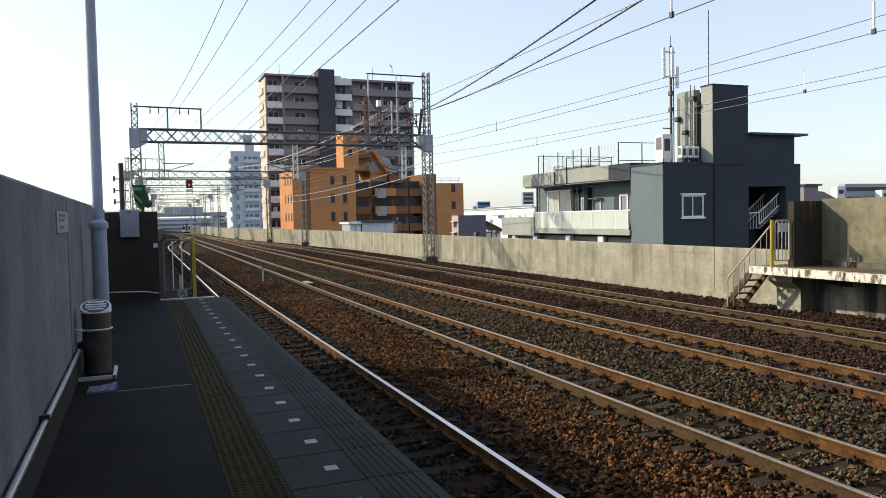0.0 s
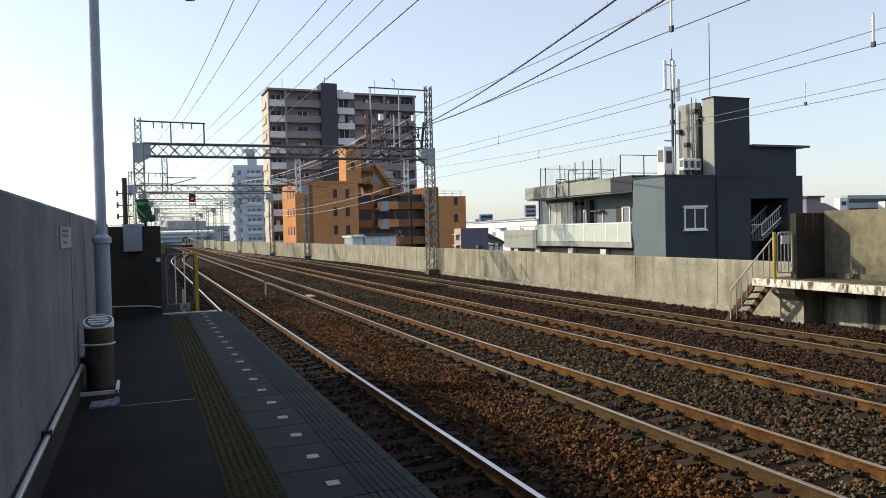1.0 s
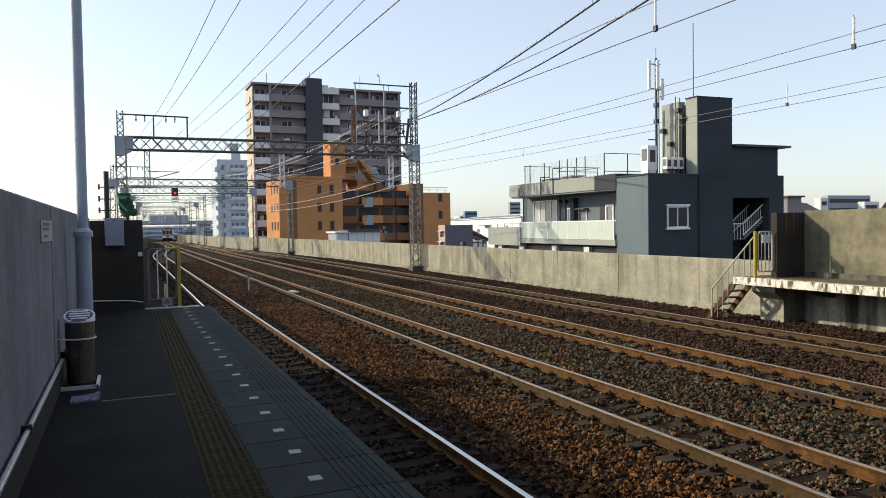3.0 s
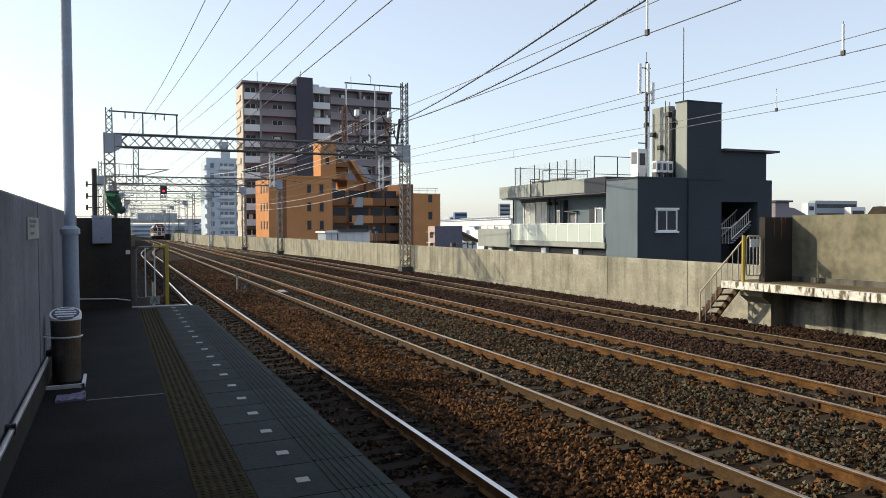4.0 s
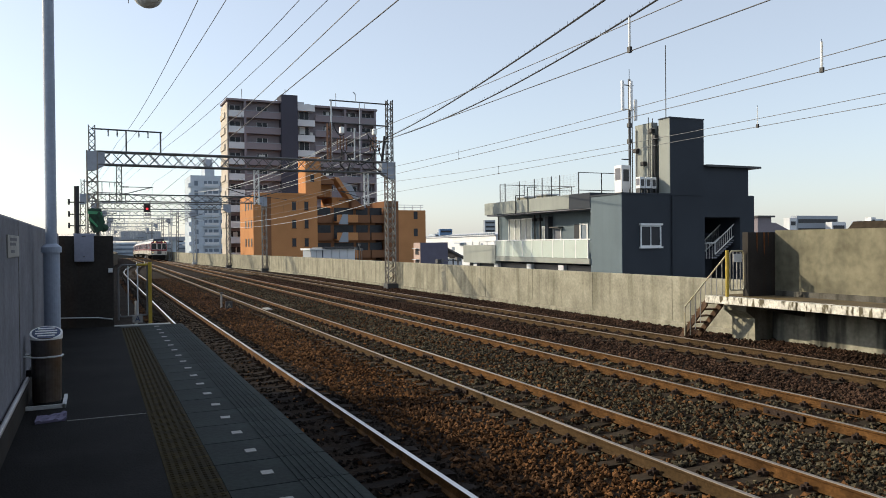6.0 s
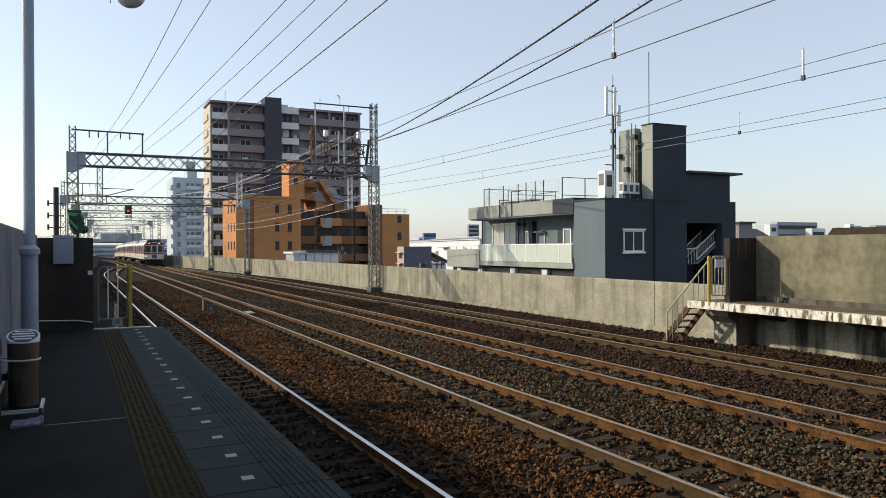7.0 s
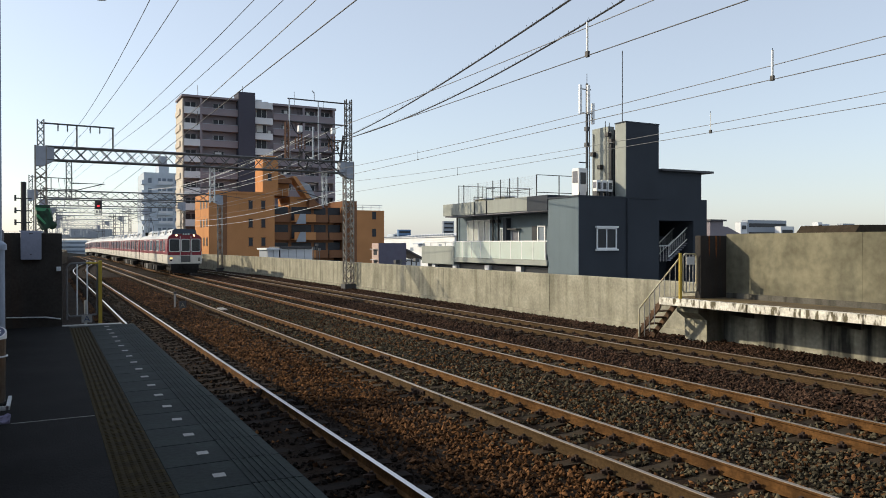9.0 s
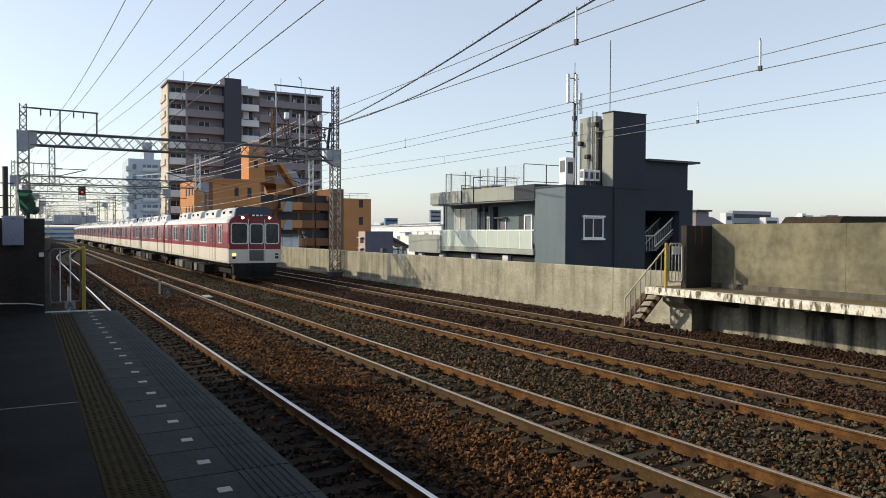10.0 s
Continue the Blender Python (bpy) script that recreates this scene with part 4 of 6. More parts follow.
def far_stairs():
    t = thing("platform_stairs", "rusty steel steps from the opposite platform to the track", "stairs")
    for x in (15.36, 15.98):
        bm = B()
        prism(bm, [(15.88, -0.05), (15.88, -0.28), (16.85, -1.32), (17.05, -1.32)], "x", x, x + 0.05)
        part("stringer", bm, M["stair_steel"], t)
    for i in range(5):
        bm = B()
        z, y = -0.22 - 0.2 * i, 16.03 + 0.19 * i
        box(bm, 15.41, 15.98, y - 0.11, y + 0.11, z - 0.02, z + 0.015)
        part("tread", bm, M["stair_steel"], t, bevel=0.004)
    t = thing("stair_railing", "pale handrail with thin uprights down the steps", "railing")
    bm = B()
    tube(bm, (15.33, 15.15, 1.10), (15.33, 16.68, -0.36), 0.021, 8), tube(bm, (15.33, 16.68, -0.36), (15.33, 16.70, -0.42), 0.021, 8)
    tube(bm, (15.33, 16.70, -0.40), (15.33, 16.70, -1.2), 0.02, 8)
    part("handrail", bm, M["rail_pale"], t, "faded yellow handrail")
    for i in range(7):
        u = (i + 0.6) / 7.6
        y, z = 15.15 + 1.53 * u, 1.10 - 1.46 * u
        bm = B()
        tube(bm, (15.33, y, z), (15.33, y, max(z - 1.0, -1.2) if y > 15.9 else 0.0), 0.011, 6)
        part("upright", bm, M["white_paint"], t)
    t = thing("end_gate", "rust-stained gate beside a yellow post on the opposite platform", "gate")
    bm = B()
    tube(bm, (15.36, 15.12, 0), (15.36, 15.12, 1.26), 0.045, 10)
    part("post", bm, M["yellow"], t, "worn yellow post")
    bm = B()
    pts = [(15.44, 0.24), (15.44, 1.16), (15.50, 1.24), (15.88, 1.24), (15.94, 1.16), (15.94, 0.24), (15.90, 0.18), (15.48, 0.18), (15.44, 0.24)]
    for p, q in zip(pts, pts[1:]):
        tube(bm, (p[0], 15.1, p[1]), (q[0], 15.1, q[1]), 0.021, 8)
    part("frame", bm, M["rail_pale"], t)
    for x in (15.56, 15.69, 15.82):
        bm = B()
        tube(bm, (x, 15.1, 0.2), (x, 15.1, 1.22), 0.014, 6)
        part("bar", bm, M["white_paint"], t)
    bm = B()
    box(bm, 15.55, 15.84, 15.06, 15.075, 0.94, 1.16)
    part("sign", bm, M["steel_pale"], t, "faded grey sign plate")


far_stairs()


# ---- grey house with roof tower ----
def window_unit(t, x0, x1, y, z0, z1, mullions=1, name="window", facing="y", frame_w=0.06, glass="window"):
    """A framed window on a wall facing -y (or, with facing x, on a wall facing -x where x0, x1 run along y and y is the wall's x)."""
    def bx(bm, a, b, d0, d1, c, d):
        return box(bm, a, b, y + d0, y + d1, c, d) if facing == "y" else box(bm, y + d0, y + d1, a, b, c, d)
    bm = B()
    bx(bm, x0, x1, -0.01, 0.03, z0, z1)
    w = part(name, bm, M[glass], t, "glazed window in a white frame")
    bm = B()
    for a, b, c, d in ((x0 - frame_w, x0, z0 - frame_w, z1 + frame_w), (x1, x1 + frame_w, z0 - frame_w, z1 + frame_w), (x0, x1, z0 - frame_w, z0), (x0, x1, z1, z1 + frame_w)):
        bx(bm, a, b, -0.06, 0.02, c, d)
    for i in range(mullions):
        c = x0 + (x1 - x0) * (i + 1) / (mullions + 1)
        bx(bm, c - 0.025, c + 0.025, -0.04, 0.01, z0, z1)
    part("frame", bm, M["frame_white"], w)
    return w


def grey_house():
    t = thing("grey_house", "flat-roofed house with charcoal and pale grey walls and a roof tower", "house")
    Y, X = 28.0, 22.0
    bm = B()
    box(bm, X + 0.02, 27.0, Y, 30.4, -6.5, 3.70)
    part("front_wall", bm, M["charcoal"], t, "charcoal rendered wall")
    for a, b, c, d, z0, z1 in ((23.3, 30.3, 30.4, 41.9, -6.5, 3.55), (29.35, 30.3, Y, 30.4, -6.5, 3.76), (27.0, 29.35, Y, 30.4, 2.66, 3.76), (27.0, 29.35, 29.9, 30.4, -6.5, 1.9)):
        bm = B()
        box(bm, a, b, c, d, z0, z1)
        part("wall", bm, M["charcoal"], t)
    bm = B()
    box(bm, X - 0.01, X + 0.02, Y + 0.003, 30.4, -6.5, 3.70)
    part("side_wall", bm, M["pale_cool"], t, "cool grey rendered side wall")
    bm = B()
    box(bm, 23.27, 23.3, 30.4, 41.9, -6.5, 3.4)
    part("recessed_wall", bm, M["pale_cool"], t)
    bm = B()
    box(bm, X - 0.06, 24.0, 32.18, 41.37, 3.21, 3.93)
    part("roof_parapet", bm, M["pale_grey"], t, "broad pale roof edge", bevel=0.02)
    bm = B()
    box(bm, X - 0.05, 24.0, 30.4, 32.18, 3.18, 3.93)
    part("roof_parapet", bm, M["charcoal"], t)
    bm = B()
    box(bm, X - 0.05, 27.02, Y - 0.03, 30.42, 3.70, 3.78)
    part("coping", bm, M["charcoal"], t)
    # roof tower
    bm = B()
    box(bm, 24.87, 26.97, Y - 0.01, 28.76, 3.7, 7.38), box(bm, 25.2, 26.97, 28.76, 30.6, 3.7, 7.2)
    part("tower", bm, M["charcoal"], t)
    bm = B()
    box(bm, 24.84, 24.87, Y - 0.005, 28.76, 3.7, 7.37), box(bm, 24.84, 25.2, 29.25, 30.5, 3.7, 7.35)
    part("tower_side", bm, M["pale_grey"], t, "pale grey side of the roof tower")
    bm = B()
    box(bm, 24.81, 27.0, Y - 0.03, 28.78, 7.38, 7.44)
    part("coping", bm, M["charcoal"], t)
    bm = B()
    box(bm, 26.97, 29.9, Y - 0.004, 30.4, 3.76, 5.12)
    part("stair_block", bm, M["charcoal"], t)
    bm = B()
    box(bm, 26.97, 30.55, Y - 0.25, 30.8, 5.12, 5.22)
    part("stair_roof", bm, M["steel_dark"], t, "thin dark overhanging roof")
    # services on the tower
    for x, r in ((24.72, 0.05), (24.78, 0.035)):
        bm = B()
        tube(bm, (x, 28.9, 3.8), (x, 28.9, 6.6), r, 8)
        part("pipe", bm, M["black"], t)
    for yy in (29.45, 30.35):
        bm = B()
        tube(bm, (24.79, yy, 3.8), (24.79, yy, 7.1), 0.022, 6)
        part("pipe", bm, M["steel_grey"], t)
    bm = B()
    tube(bm, (24.72, 28.86, 7.0), (24.72, 29.35, 7.0), 0.02, 6), tube(bm, (24.72, 29.35, 7.0), (24.72, 29.35, 7.6), 0.02, 6), tube(bm, (24.72, 29.05, 7.0), (24.72, 29.05, 7.5), 0.02, 6)
    part("ladder_hoop", bm, M["steel_dark"], t)
    lad = B()
    for dy in (29.05, 29.25):
        tube(lad, (24.74, dy, 3.8), (24.74, dy, 7.0), 0.02, 6)
    for i in range(12):
        tube(lad, (24.74, 29.05, 3.95 + 0.26 * i), (24.74, 29.25, 3.95 + 0.26 * i), 0.012, 5)
    part("ladder", lad, M["steel_grey"], t)
    for y, z in ((28.9, 6.55), (29.75, 5.35), (30.3, 6.05), (29.15, 6.9)):
        bm = B()
        box(bm, 24.62, 24.86, y - 0.12, y + 0.12, z - 0.1, z + 0.12)
        part("vent_hood", bm, M["black"], t, bevel=0.03)
    # windows
    window_unit(t, 23.1, 24.2, Y, 1.32, 2.2, 1)
    bm = B()
    box(bm, 22.98, 24.32, Y - 0.12, Y, 1.18, 1.26)
    part("window_sill", bm, M["frame_white"], t)
    bm = B()
    box(bm, 22.98, 24.32, Y - 0.12, Y, 2.26, 2.35)
    part("window_hood", bm, M["frame_white"], t)
    window_unit(t, 37.95, 40.55, 23.27, 0.8, 2.88, 3, facing="x", glass="curtain")
    window_unit(t, 36.5, 36.72, 23.27, 0.8, 2.36, 0, facing="x", frame_w=0.07, glass="curtain")
    window_unit(t, 32.45, 32.98, 23.27, 0.75, 2.4, 0, facing="x", frame_w=0.1, glass="window_far")
    bm = B()
    box(bm, X, 23.27, 30.4, 41.2, 3.13, 3.2)
    part("soffit", bm, M["concrete_grey"], t, "shaded soffit under the roof edge")
    window_unit(t, 34.88, 35.6, 23.27, 0.8, 2.26, 0, facing="x", glass="concrete_grey")
    bm = B()
    box(bm, 22.95, 23.27, 34.7, 35.62, 2.3, 2.36)
    part("window_hood", bm, M["steel_dark"], t)
    bm = B()
    box(bm, 23.24, 23.268, 33.05, 33.62, 0.8, 2.46)
    part("dark_pane", bm, M["window"], t)
    for yy in (36.85, 37.45):
        bm = B()
        tube(bm, (23.15, yy, 0.7), (23.15, yy, 3.1), 0.045, 8), box(bm, 23.02, 23.26, yy - 0.11, yy + 0.11, 2.72, 2.9)
        part("drain_pipe", bm, M["black"], t, bevel=0.0)
    bm = B()
    tube(bm, (23.15, 41.75, 0.3), (23.15, 41.75, 3.2), 0.05, 8)
    part("downpipe", bm, M["black"], t)
    bm = B()
    box(bm, 22.95, 23.25, 35.7, 36.05, 0.7, 2.95)
    part("pillar", bm, M["charcoal"], t)
    # balcony
    bm = B()
    box(bm, X - 0.1, 23.4, 30.4, 39.9, 0.42, 0.69)
    part("balcony_slab", bm, M["pale_grey"], t)
    ys = [30.6 + 1.045 * i for i in range(10)]
    for a, b in zip(ys, ys[1:]):
        bm = B()
        box(bm, X - 0.04, X - 0.015, a + 0.03, b - 0.03, 0.70, 1.60)
        part("balcony_panel", bm, M["balcony_glass"], t, "frosted greenish balcony glass")
    for y in ys:
        bm = B()
        box(bm, X - 0.05, X + 0.01, y - 0.025, y + 0.025, 0.68, 1.66)
        part("balcony_post", bm, M["frame_white"], t)
    bm = B()
    box(bm, X - 0.06, X + 0.02, 30.42, 39.92, 1.61, 1.67)
    part("balcony_rail", bm, M["frame_white"], t)
    # One plain dark block fills the gap below the balcony slab.
    bm = B()
    box(bm, X + 0.3, 23.4, 30.6, 44.2, -2.6, 0.30)
    part("lower_wall", bm, M["window"], t, "dark lower storey block filling the gap under the balcony")
    for y in (33.2, 36.4, 40.2, 43.0):
        bm = B()
        box(bm, X + 0.1, X + 0.32, y - 0.25, y + 0.25, -2.6, 0.31)
        part("lower_pier", bm, M["facade_white"], t)
    bm = B()
    box(bm, X - 0.1, 25.0, 39.95, 44.3, 0.25, 1.36)
    part("annex", bm, M["pale_grey"], t, "low pale grey annex")
    bm = B()
    for y in (40.1, 41.1, 42.1, 43.1, 44.2):
        tube(bm, (X - 0.04, y, 1.36), (X - 0.04, y, 1.6), 0.03, 6)
    tube(bm, (X - 0.04, 40.0, 1.6), (X - 0.04, 44.3, 1.6), 0.035, 6)
    part("annex_rail", bm, M["frame_white"], t)
    # open stair inside the block
    for k in range(2):
        bm = B()
        y = Y + 0.35 + 0.9 * k
        tube(bm, (27.2, y, 1.38), (28.0, y, 1.40), 0.03, 6), tube(bm, (28.0, y, 1.40), (29.25, y, 2.32), 0.03, 6)
        tube(bm, (28.0, y, 0.83), (29.25, y, 1.72), 0.03, 6), tube(bm, (28.0, y, 0.83), (28.0, y, 1.40), 0.03, 6)
        rail = part("stair_rail", bm, M["frame_bright"], t, "pale painted stair handrail")
        for i in range(12):
            bm = B()
            if i < 8:
                u = (i + 1) / 9 * 1.25
                tube(bm, (28.0 + u, y, 0.83 + 0.712 * u), (28.0 + u, y, 1.40 + 0.736 * u), 0.014, 5)
            else:
                u = 27.25 + 0.19 * (i - 8)
                tube(bm, (u, y, 0.6), (u, y, 1.38), 0.014, 5)
            part("baluster", bm, M["frame_bright"], rail)
    for i in range(9):
        bm = B()
        box(bm, 27.95 + 0.15 * i, 28.2 + 0.15 * i, Y + 0.4, Y + 1.2, 0.62 + 0.107 * i, 0.7 + 0.107 * i)
        part("tread", bm, M["concrete_grey"], t)
    # wire-mesh fence round the roof
    posts = [(22.3, y) for y in (40.0, 39.38, 37.71, 36.08, 35.26, 34.34, 33.54, 31.82)] + [(x, 40.0) for x in (24.0, 25.8, 27.5)] + [(x, 31.82) for x in (23.72, 25.3)]
    for x, y in posts:
        bm = B()
        tube(bm, (x, y, 3.5), (x, y, 5.05), 0.028, 6)
        part("fence_post", bm, M["steel_dark"], t)
    for p, q, z in (((22.3, 40.0), (27.5, 40.0), 5.02), ((22.3, 31.82), (25.3, 31.82), 5.05), ((22.3, 31.82), (25.3, 31.82), 4.15), ((24.6, 40.0), (27.5, 40.0), 4.75), ((22.3, 32.2), (22.3, 34.3), 4.35)):
        bm = B()
        tube(bm, (*p, z), (*q, z), 0.02, 6)
        part("fence_rail", bm, M["steel_dark"], t)
    bm = B()
    for i in range(64):
        y = 31.9 + 0.128 * i
        tube(bm, (22.3, y, 3.92), (22.3, y, 5.04), 0.0028, 3)
    for i in range(9):
        tube(bm, (22.3, 31.85, 3.98 + 0.128 * i), (22.3, 40.0, 3.98 + 0.128 * i), 0.0028, 3)
    for i in range(41):
        x = 22.35 + 0.128 * i
        tube(bm, (x, 40.0, 3.92), (x, 40.0, 5.02), 0.0028, 3)
    part("fence_mesh", bm, M["fence_mesh"], t, "fine grey wire mesh")
    for y, z in ((36.15, 4.6), (37.5, 4.2)):
        bm = B()
        tube(bm, (X - 0.09, y, 3.15), (X - 0.09, y, z), 0.025, 6), tube(bm, (X - 0.09, y, z), (X + 0.4, y - 0.15, z), 0.025, 6)
        part("drain_pipe", bm, M["black"], t)
    bm = B()
    tube(bm, (24.95, Y - 0.05, -3.0), (24.95, Y - 0.05, 3.7), 0.05, 8)
    part("downpipe", bm, M["charcoal"], t)
    # roof equipment
    for x, y, w, h in ((23.55, 29.9, 0.55, 1.45), (23.75, 28.8, 0.3, 0.8), (24.1, 28.8, 0.3, 0.8), (24.45, 28.8, 0.3, 0.8)):
        c = thing("air_conditioner_unit", "white outdoor equipment cabinet on the flat roof", "roof cabinet", "roof cabinets")
        bm = B()
        box(bm, x - w / 2, x + w / 2, y - w / 2, y + w / 2, 3.80 + (0.25 if h < 1 else 0), 3.80 + h)
        part("case", bm, M["frame_white"], c, bevel=0.02)
        bm = B()
        box(bm, x - w / 2 - 0.012, x - w / 2 + 0.01, y - w * 0.36, y + w * 0.36, 3.80 + h * 0.5, 3.80 + h * 0.9)
        part("grille", bm, M["concrete_grey"], c)
        bm = B()
        box(bm, x - w * 0.3, x + w * 0.3, y - w / 2 - 0.012, y - w / 2 + 0.01, 3.80 + h * 0.45, 3.80 + h * 0.85)
        part("grille", bm, M["steel_dark"], c)
        for a in (-1, 1):
            bm = B()
            box(bm, x + a * w * 0.4 - 0.03, x + a * w * 0.4 + 0.03, y - w / 2, y + w / 2, 3.78, 4.06)
            part("stand", bm, M["steel_dark"], c)
    for y in (38.2, 36.0):
        c = thing("roof_vent", "low pale roof vent box", "roof vent", "roof vents")
        bm = B()
        box(bm, X + 0.7, X + 1.4, y - 0.55, y + 0.55, 3.7, 4.12)
        part("case", bm, M["concrete"], c, bevel=0.04)
        bm = B()
        box(bm, X + 0.62, X + 1.48, y - 0.62, y + 0.62, 4.12, 4.2)
        part("lid", bm, M["steel_pale"], c, bevel=0.02)
    a = thing("antenna_mast", "phone antenna mast with white panel antennas on the roof", "antenna mast")
    x, y = 24.25, 30.2
    bm = B()
    tube(bm, (x, y, 3.8), (x, y, 9.6), 0.065, 10), tube(bm, (x + 0.16, y, 3.8), (x + 0.16, y, 8.3), 0.025, 6), tube(bm, (x, y, 9.6), (x, y, 10.1), 0.015, 6)
    part("mast", bm, M["steel_dark"], a)
    for dx, dy in ((-0.42, 0.0), (0.0, -0.12), (0.22, 0.2), (0.3, -0.1)):
        bm = B()
        box(bm, x + dx - 0.07, x + dx + 0.07, y + dy - 0.06, y + dy + 0.06, 8.05 - 0.5 * (dx > 0.25), 9.5 - 0.9 * (dx > 0.25))
        part("panel_antenna", bm, M["frame_white"], a, "white panel antenna", bevel=0.015)
    bm = B()
    for z in (8.1, 9.3):
        tube(bm, (x - 0.42, y, z), (x + 0.25, y, z), 0.03, 6)
    part("bracket", bm, M["steel_dark"], a)
    for z in (6.4, 7.2):
        bm = B()
        box(bm, x - 0.1, x + 0.12, y - 0.1, y + 0.1, z, z + 0.22)
        part("amplifier", bm, M["steel_dark"], a, bevel=0.02)
    bm = B()
    tube(bm, (x - 0.5, y, 5.6), (x, y, 5.6), 0.03, 6)
    part("bracket", bm, M["steel_dark"], a)
    bm = B()
    tube(bm, (24.9, 28.3, 7.4), (24.9, 28.3, 10.9), 0.02, 6)
    solid("lightning_rod", bm, M["steel_dark"], "thin lightning rod on the roof tower", "lightning rod")


grey_house()


# ---- apartment blocks ----
def brown_tower():
    t = thing("apartment_tower", "tall mauve-brown apartment tower with white and brown balconies", "apartment building")
    Y, top, st = 142.0, 28.2, 2.92
    pick = random.Random(11)
    x = (22.3, 25.4, 33.2, 35.1, 38.6, 51.1)
    bm = B()
    box(bm, x[0], x[5], Y + 1.3, Y + 7.5, -6.5, top)
    part("wall", bm, M["brown"], t)
    bm = B()
    box(bm, x[0] - 0.2, x[0], Y, Y + 7.5, -6.5, top - 0.4)
    part("side_wall", bm, M["beige"], t, "beige sunlit side wall")
    bm = B()
    box(bm, x[2] - 1.2, x[3], Y - 0.6, Y + 3, -6.5, top + 1.6)
    part("lift_shaft", bm, M["brown_dark"], t, "dark slate vertical shaft")
    for a, b, z0, z1 in ((x[0] - 0.3, x[2] - 1.2, top, top + 0.35), (x[4], x[5] + 0.2, top - 0.3, top + 0.1)):
        bm = B()
        box(bm, a, b, Y - 0.1, Y + 7.5, z0, z1)
        part("roof_edge", bm, M["brown"], t)
    for c in (x[1], 29.3 + 3.6, x[5] - 0.25, 44.7, 47.9):
        bm = B()
        box(bm, c - 0.2, c + 0.2, Y - 0.02, Y + 1.4, -6.5, top)
        part("fin", bm, M["brown"], t)
    for i in range(12):
        z = top - st * (i + 1)
        for a, b, m, lab in ((x[0] + 0.1, x[1] - 0.2, "facade_white", "white balcony front"), (x[1] + 0.2, x[2] - 1.2, "brown", "mauve-brown balcony front"),
                             (x[3], x[4], "facade_white", "white balcony front"), (x[4] + 0.1, 44.5, "brown", "mauve-brown balcony front"), (44.9, 47.7, "brown", "mauve-brown balcony front"), (48.1, x[5] - 0.4, "brown", "mauve-brown balcony front")):
            bm = B()
            dz = 1.9 if (a, b) == (x[3], x[4]) else 0.0
            prism(bm, [(Y, z - 0.1 + dz), (Y + 1.3, z - 0.1 + dz), (Y + 1.3, z + 0.06 + dz), (Y + 0.15, z + 0.06 + dz), (Y + 0.15, z + 1.12 + dz), (Y, z + 1.12 + dz)], "x", a, b)
            part("balcony", bm, M[m], t, lab)
            bm = B()
            n = max(1, int((b - a) / 3.5))
            for k in range(n):
                c = a + (b - a) * (k + 0.5) / n
                box(bm, c - 1.1, c + 0.9, Y + 1.24, Y + 1.3, z + 0.15, z + 2.15)
            w = part("window", bm, M["window"], t)
            bm = B()
            for k in range(n):
                c = a + (b - a) * (k + 0.5) / n
                for u in (-1.1, -0.1, 0.84):
                    box(bm, c + u, c + u + 0.07, Y + 1.2, Y + 1.24, z + 0.15, z + 2.15)
                if pick.random() < 0.45:
                    box(bm, c - 1.0 + pick.random(), c - 0.3 + pick.random() * 0.8, Y + 1.21, Y + 1.235, z + 0.4, z + 2.0)
                if pick.random() < 0.5:
                    box(bm, c + 1.0, c + 1.5, Y + 0.7, Y + 1.1, z + 0.06, z + 0.75)
            part("frame", bm, M["frame_bright"], w, "pale frames and curtains")
            if m == "brown":
                bm = B()
                box(bm, a, b, Y - 0.03, Y + 0.18, z + 1.12, z + 1.2)
                part("balcony_cap", bm, M["facade_grey"], t)
        bm = B()
        box(bm, x[0] - 0.42, x[0] - 0.2, Y + 2, Y + 7, z - 0.1, z + 0.9)
        part("side_balcony", bm, M["beige"], t)
    for c, h in ((25.5, 3.0), (33.8, 3.6), (44, 3.5), (50, 2)):
        bm = B()
        tube(bm, (c, Y + 4, top), (c, Y + 4, top + h), 0.05, 5)
        part("antenna", bm, M["steel_dark"], t)
    bm = B()
    box(bm, 35.6, 37.0, Y + 2, Y + 5, top, top + 0.9), box(bm, 37.4, 38.3, Y + 2, Y + 4, top, top + 0.6)
    part("roof_box", bm, M["facade_white"], t)


brown_tower()


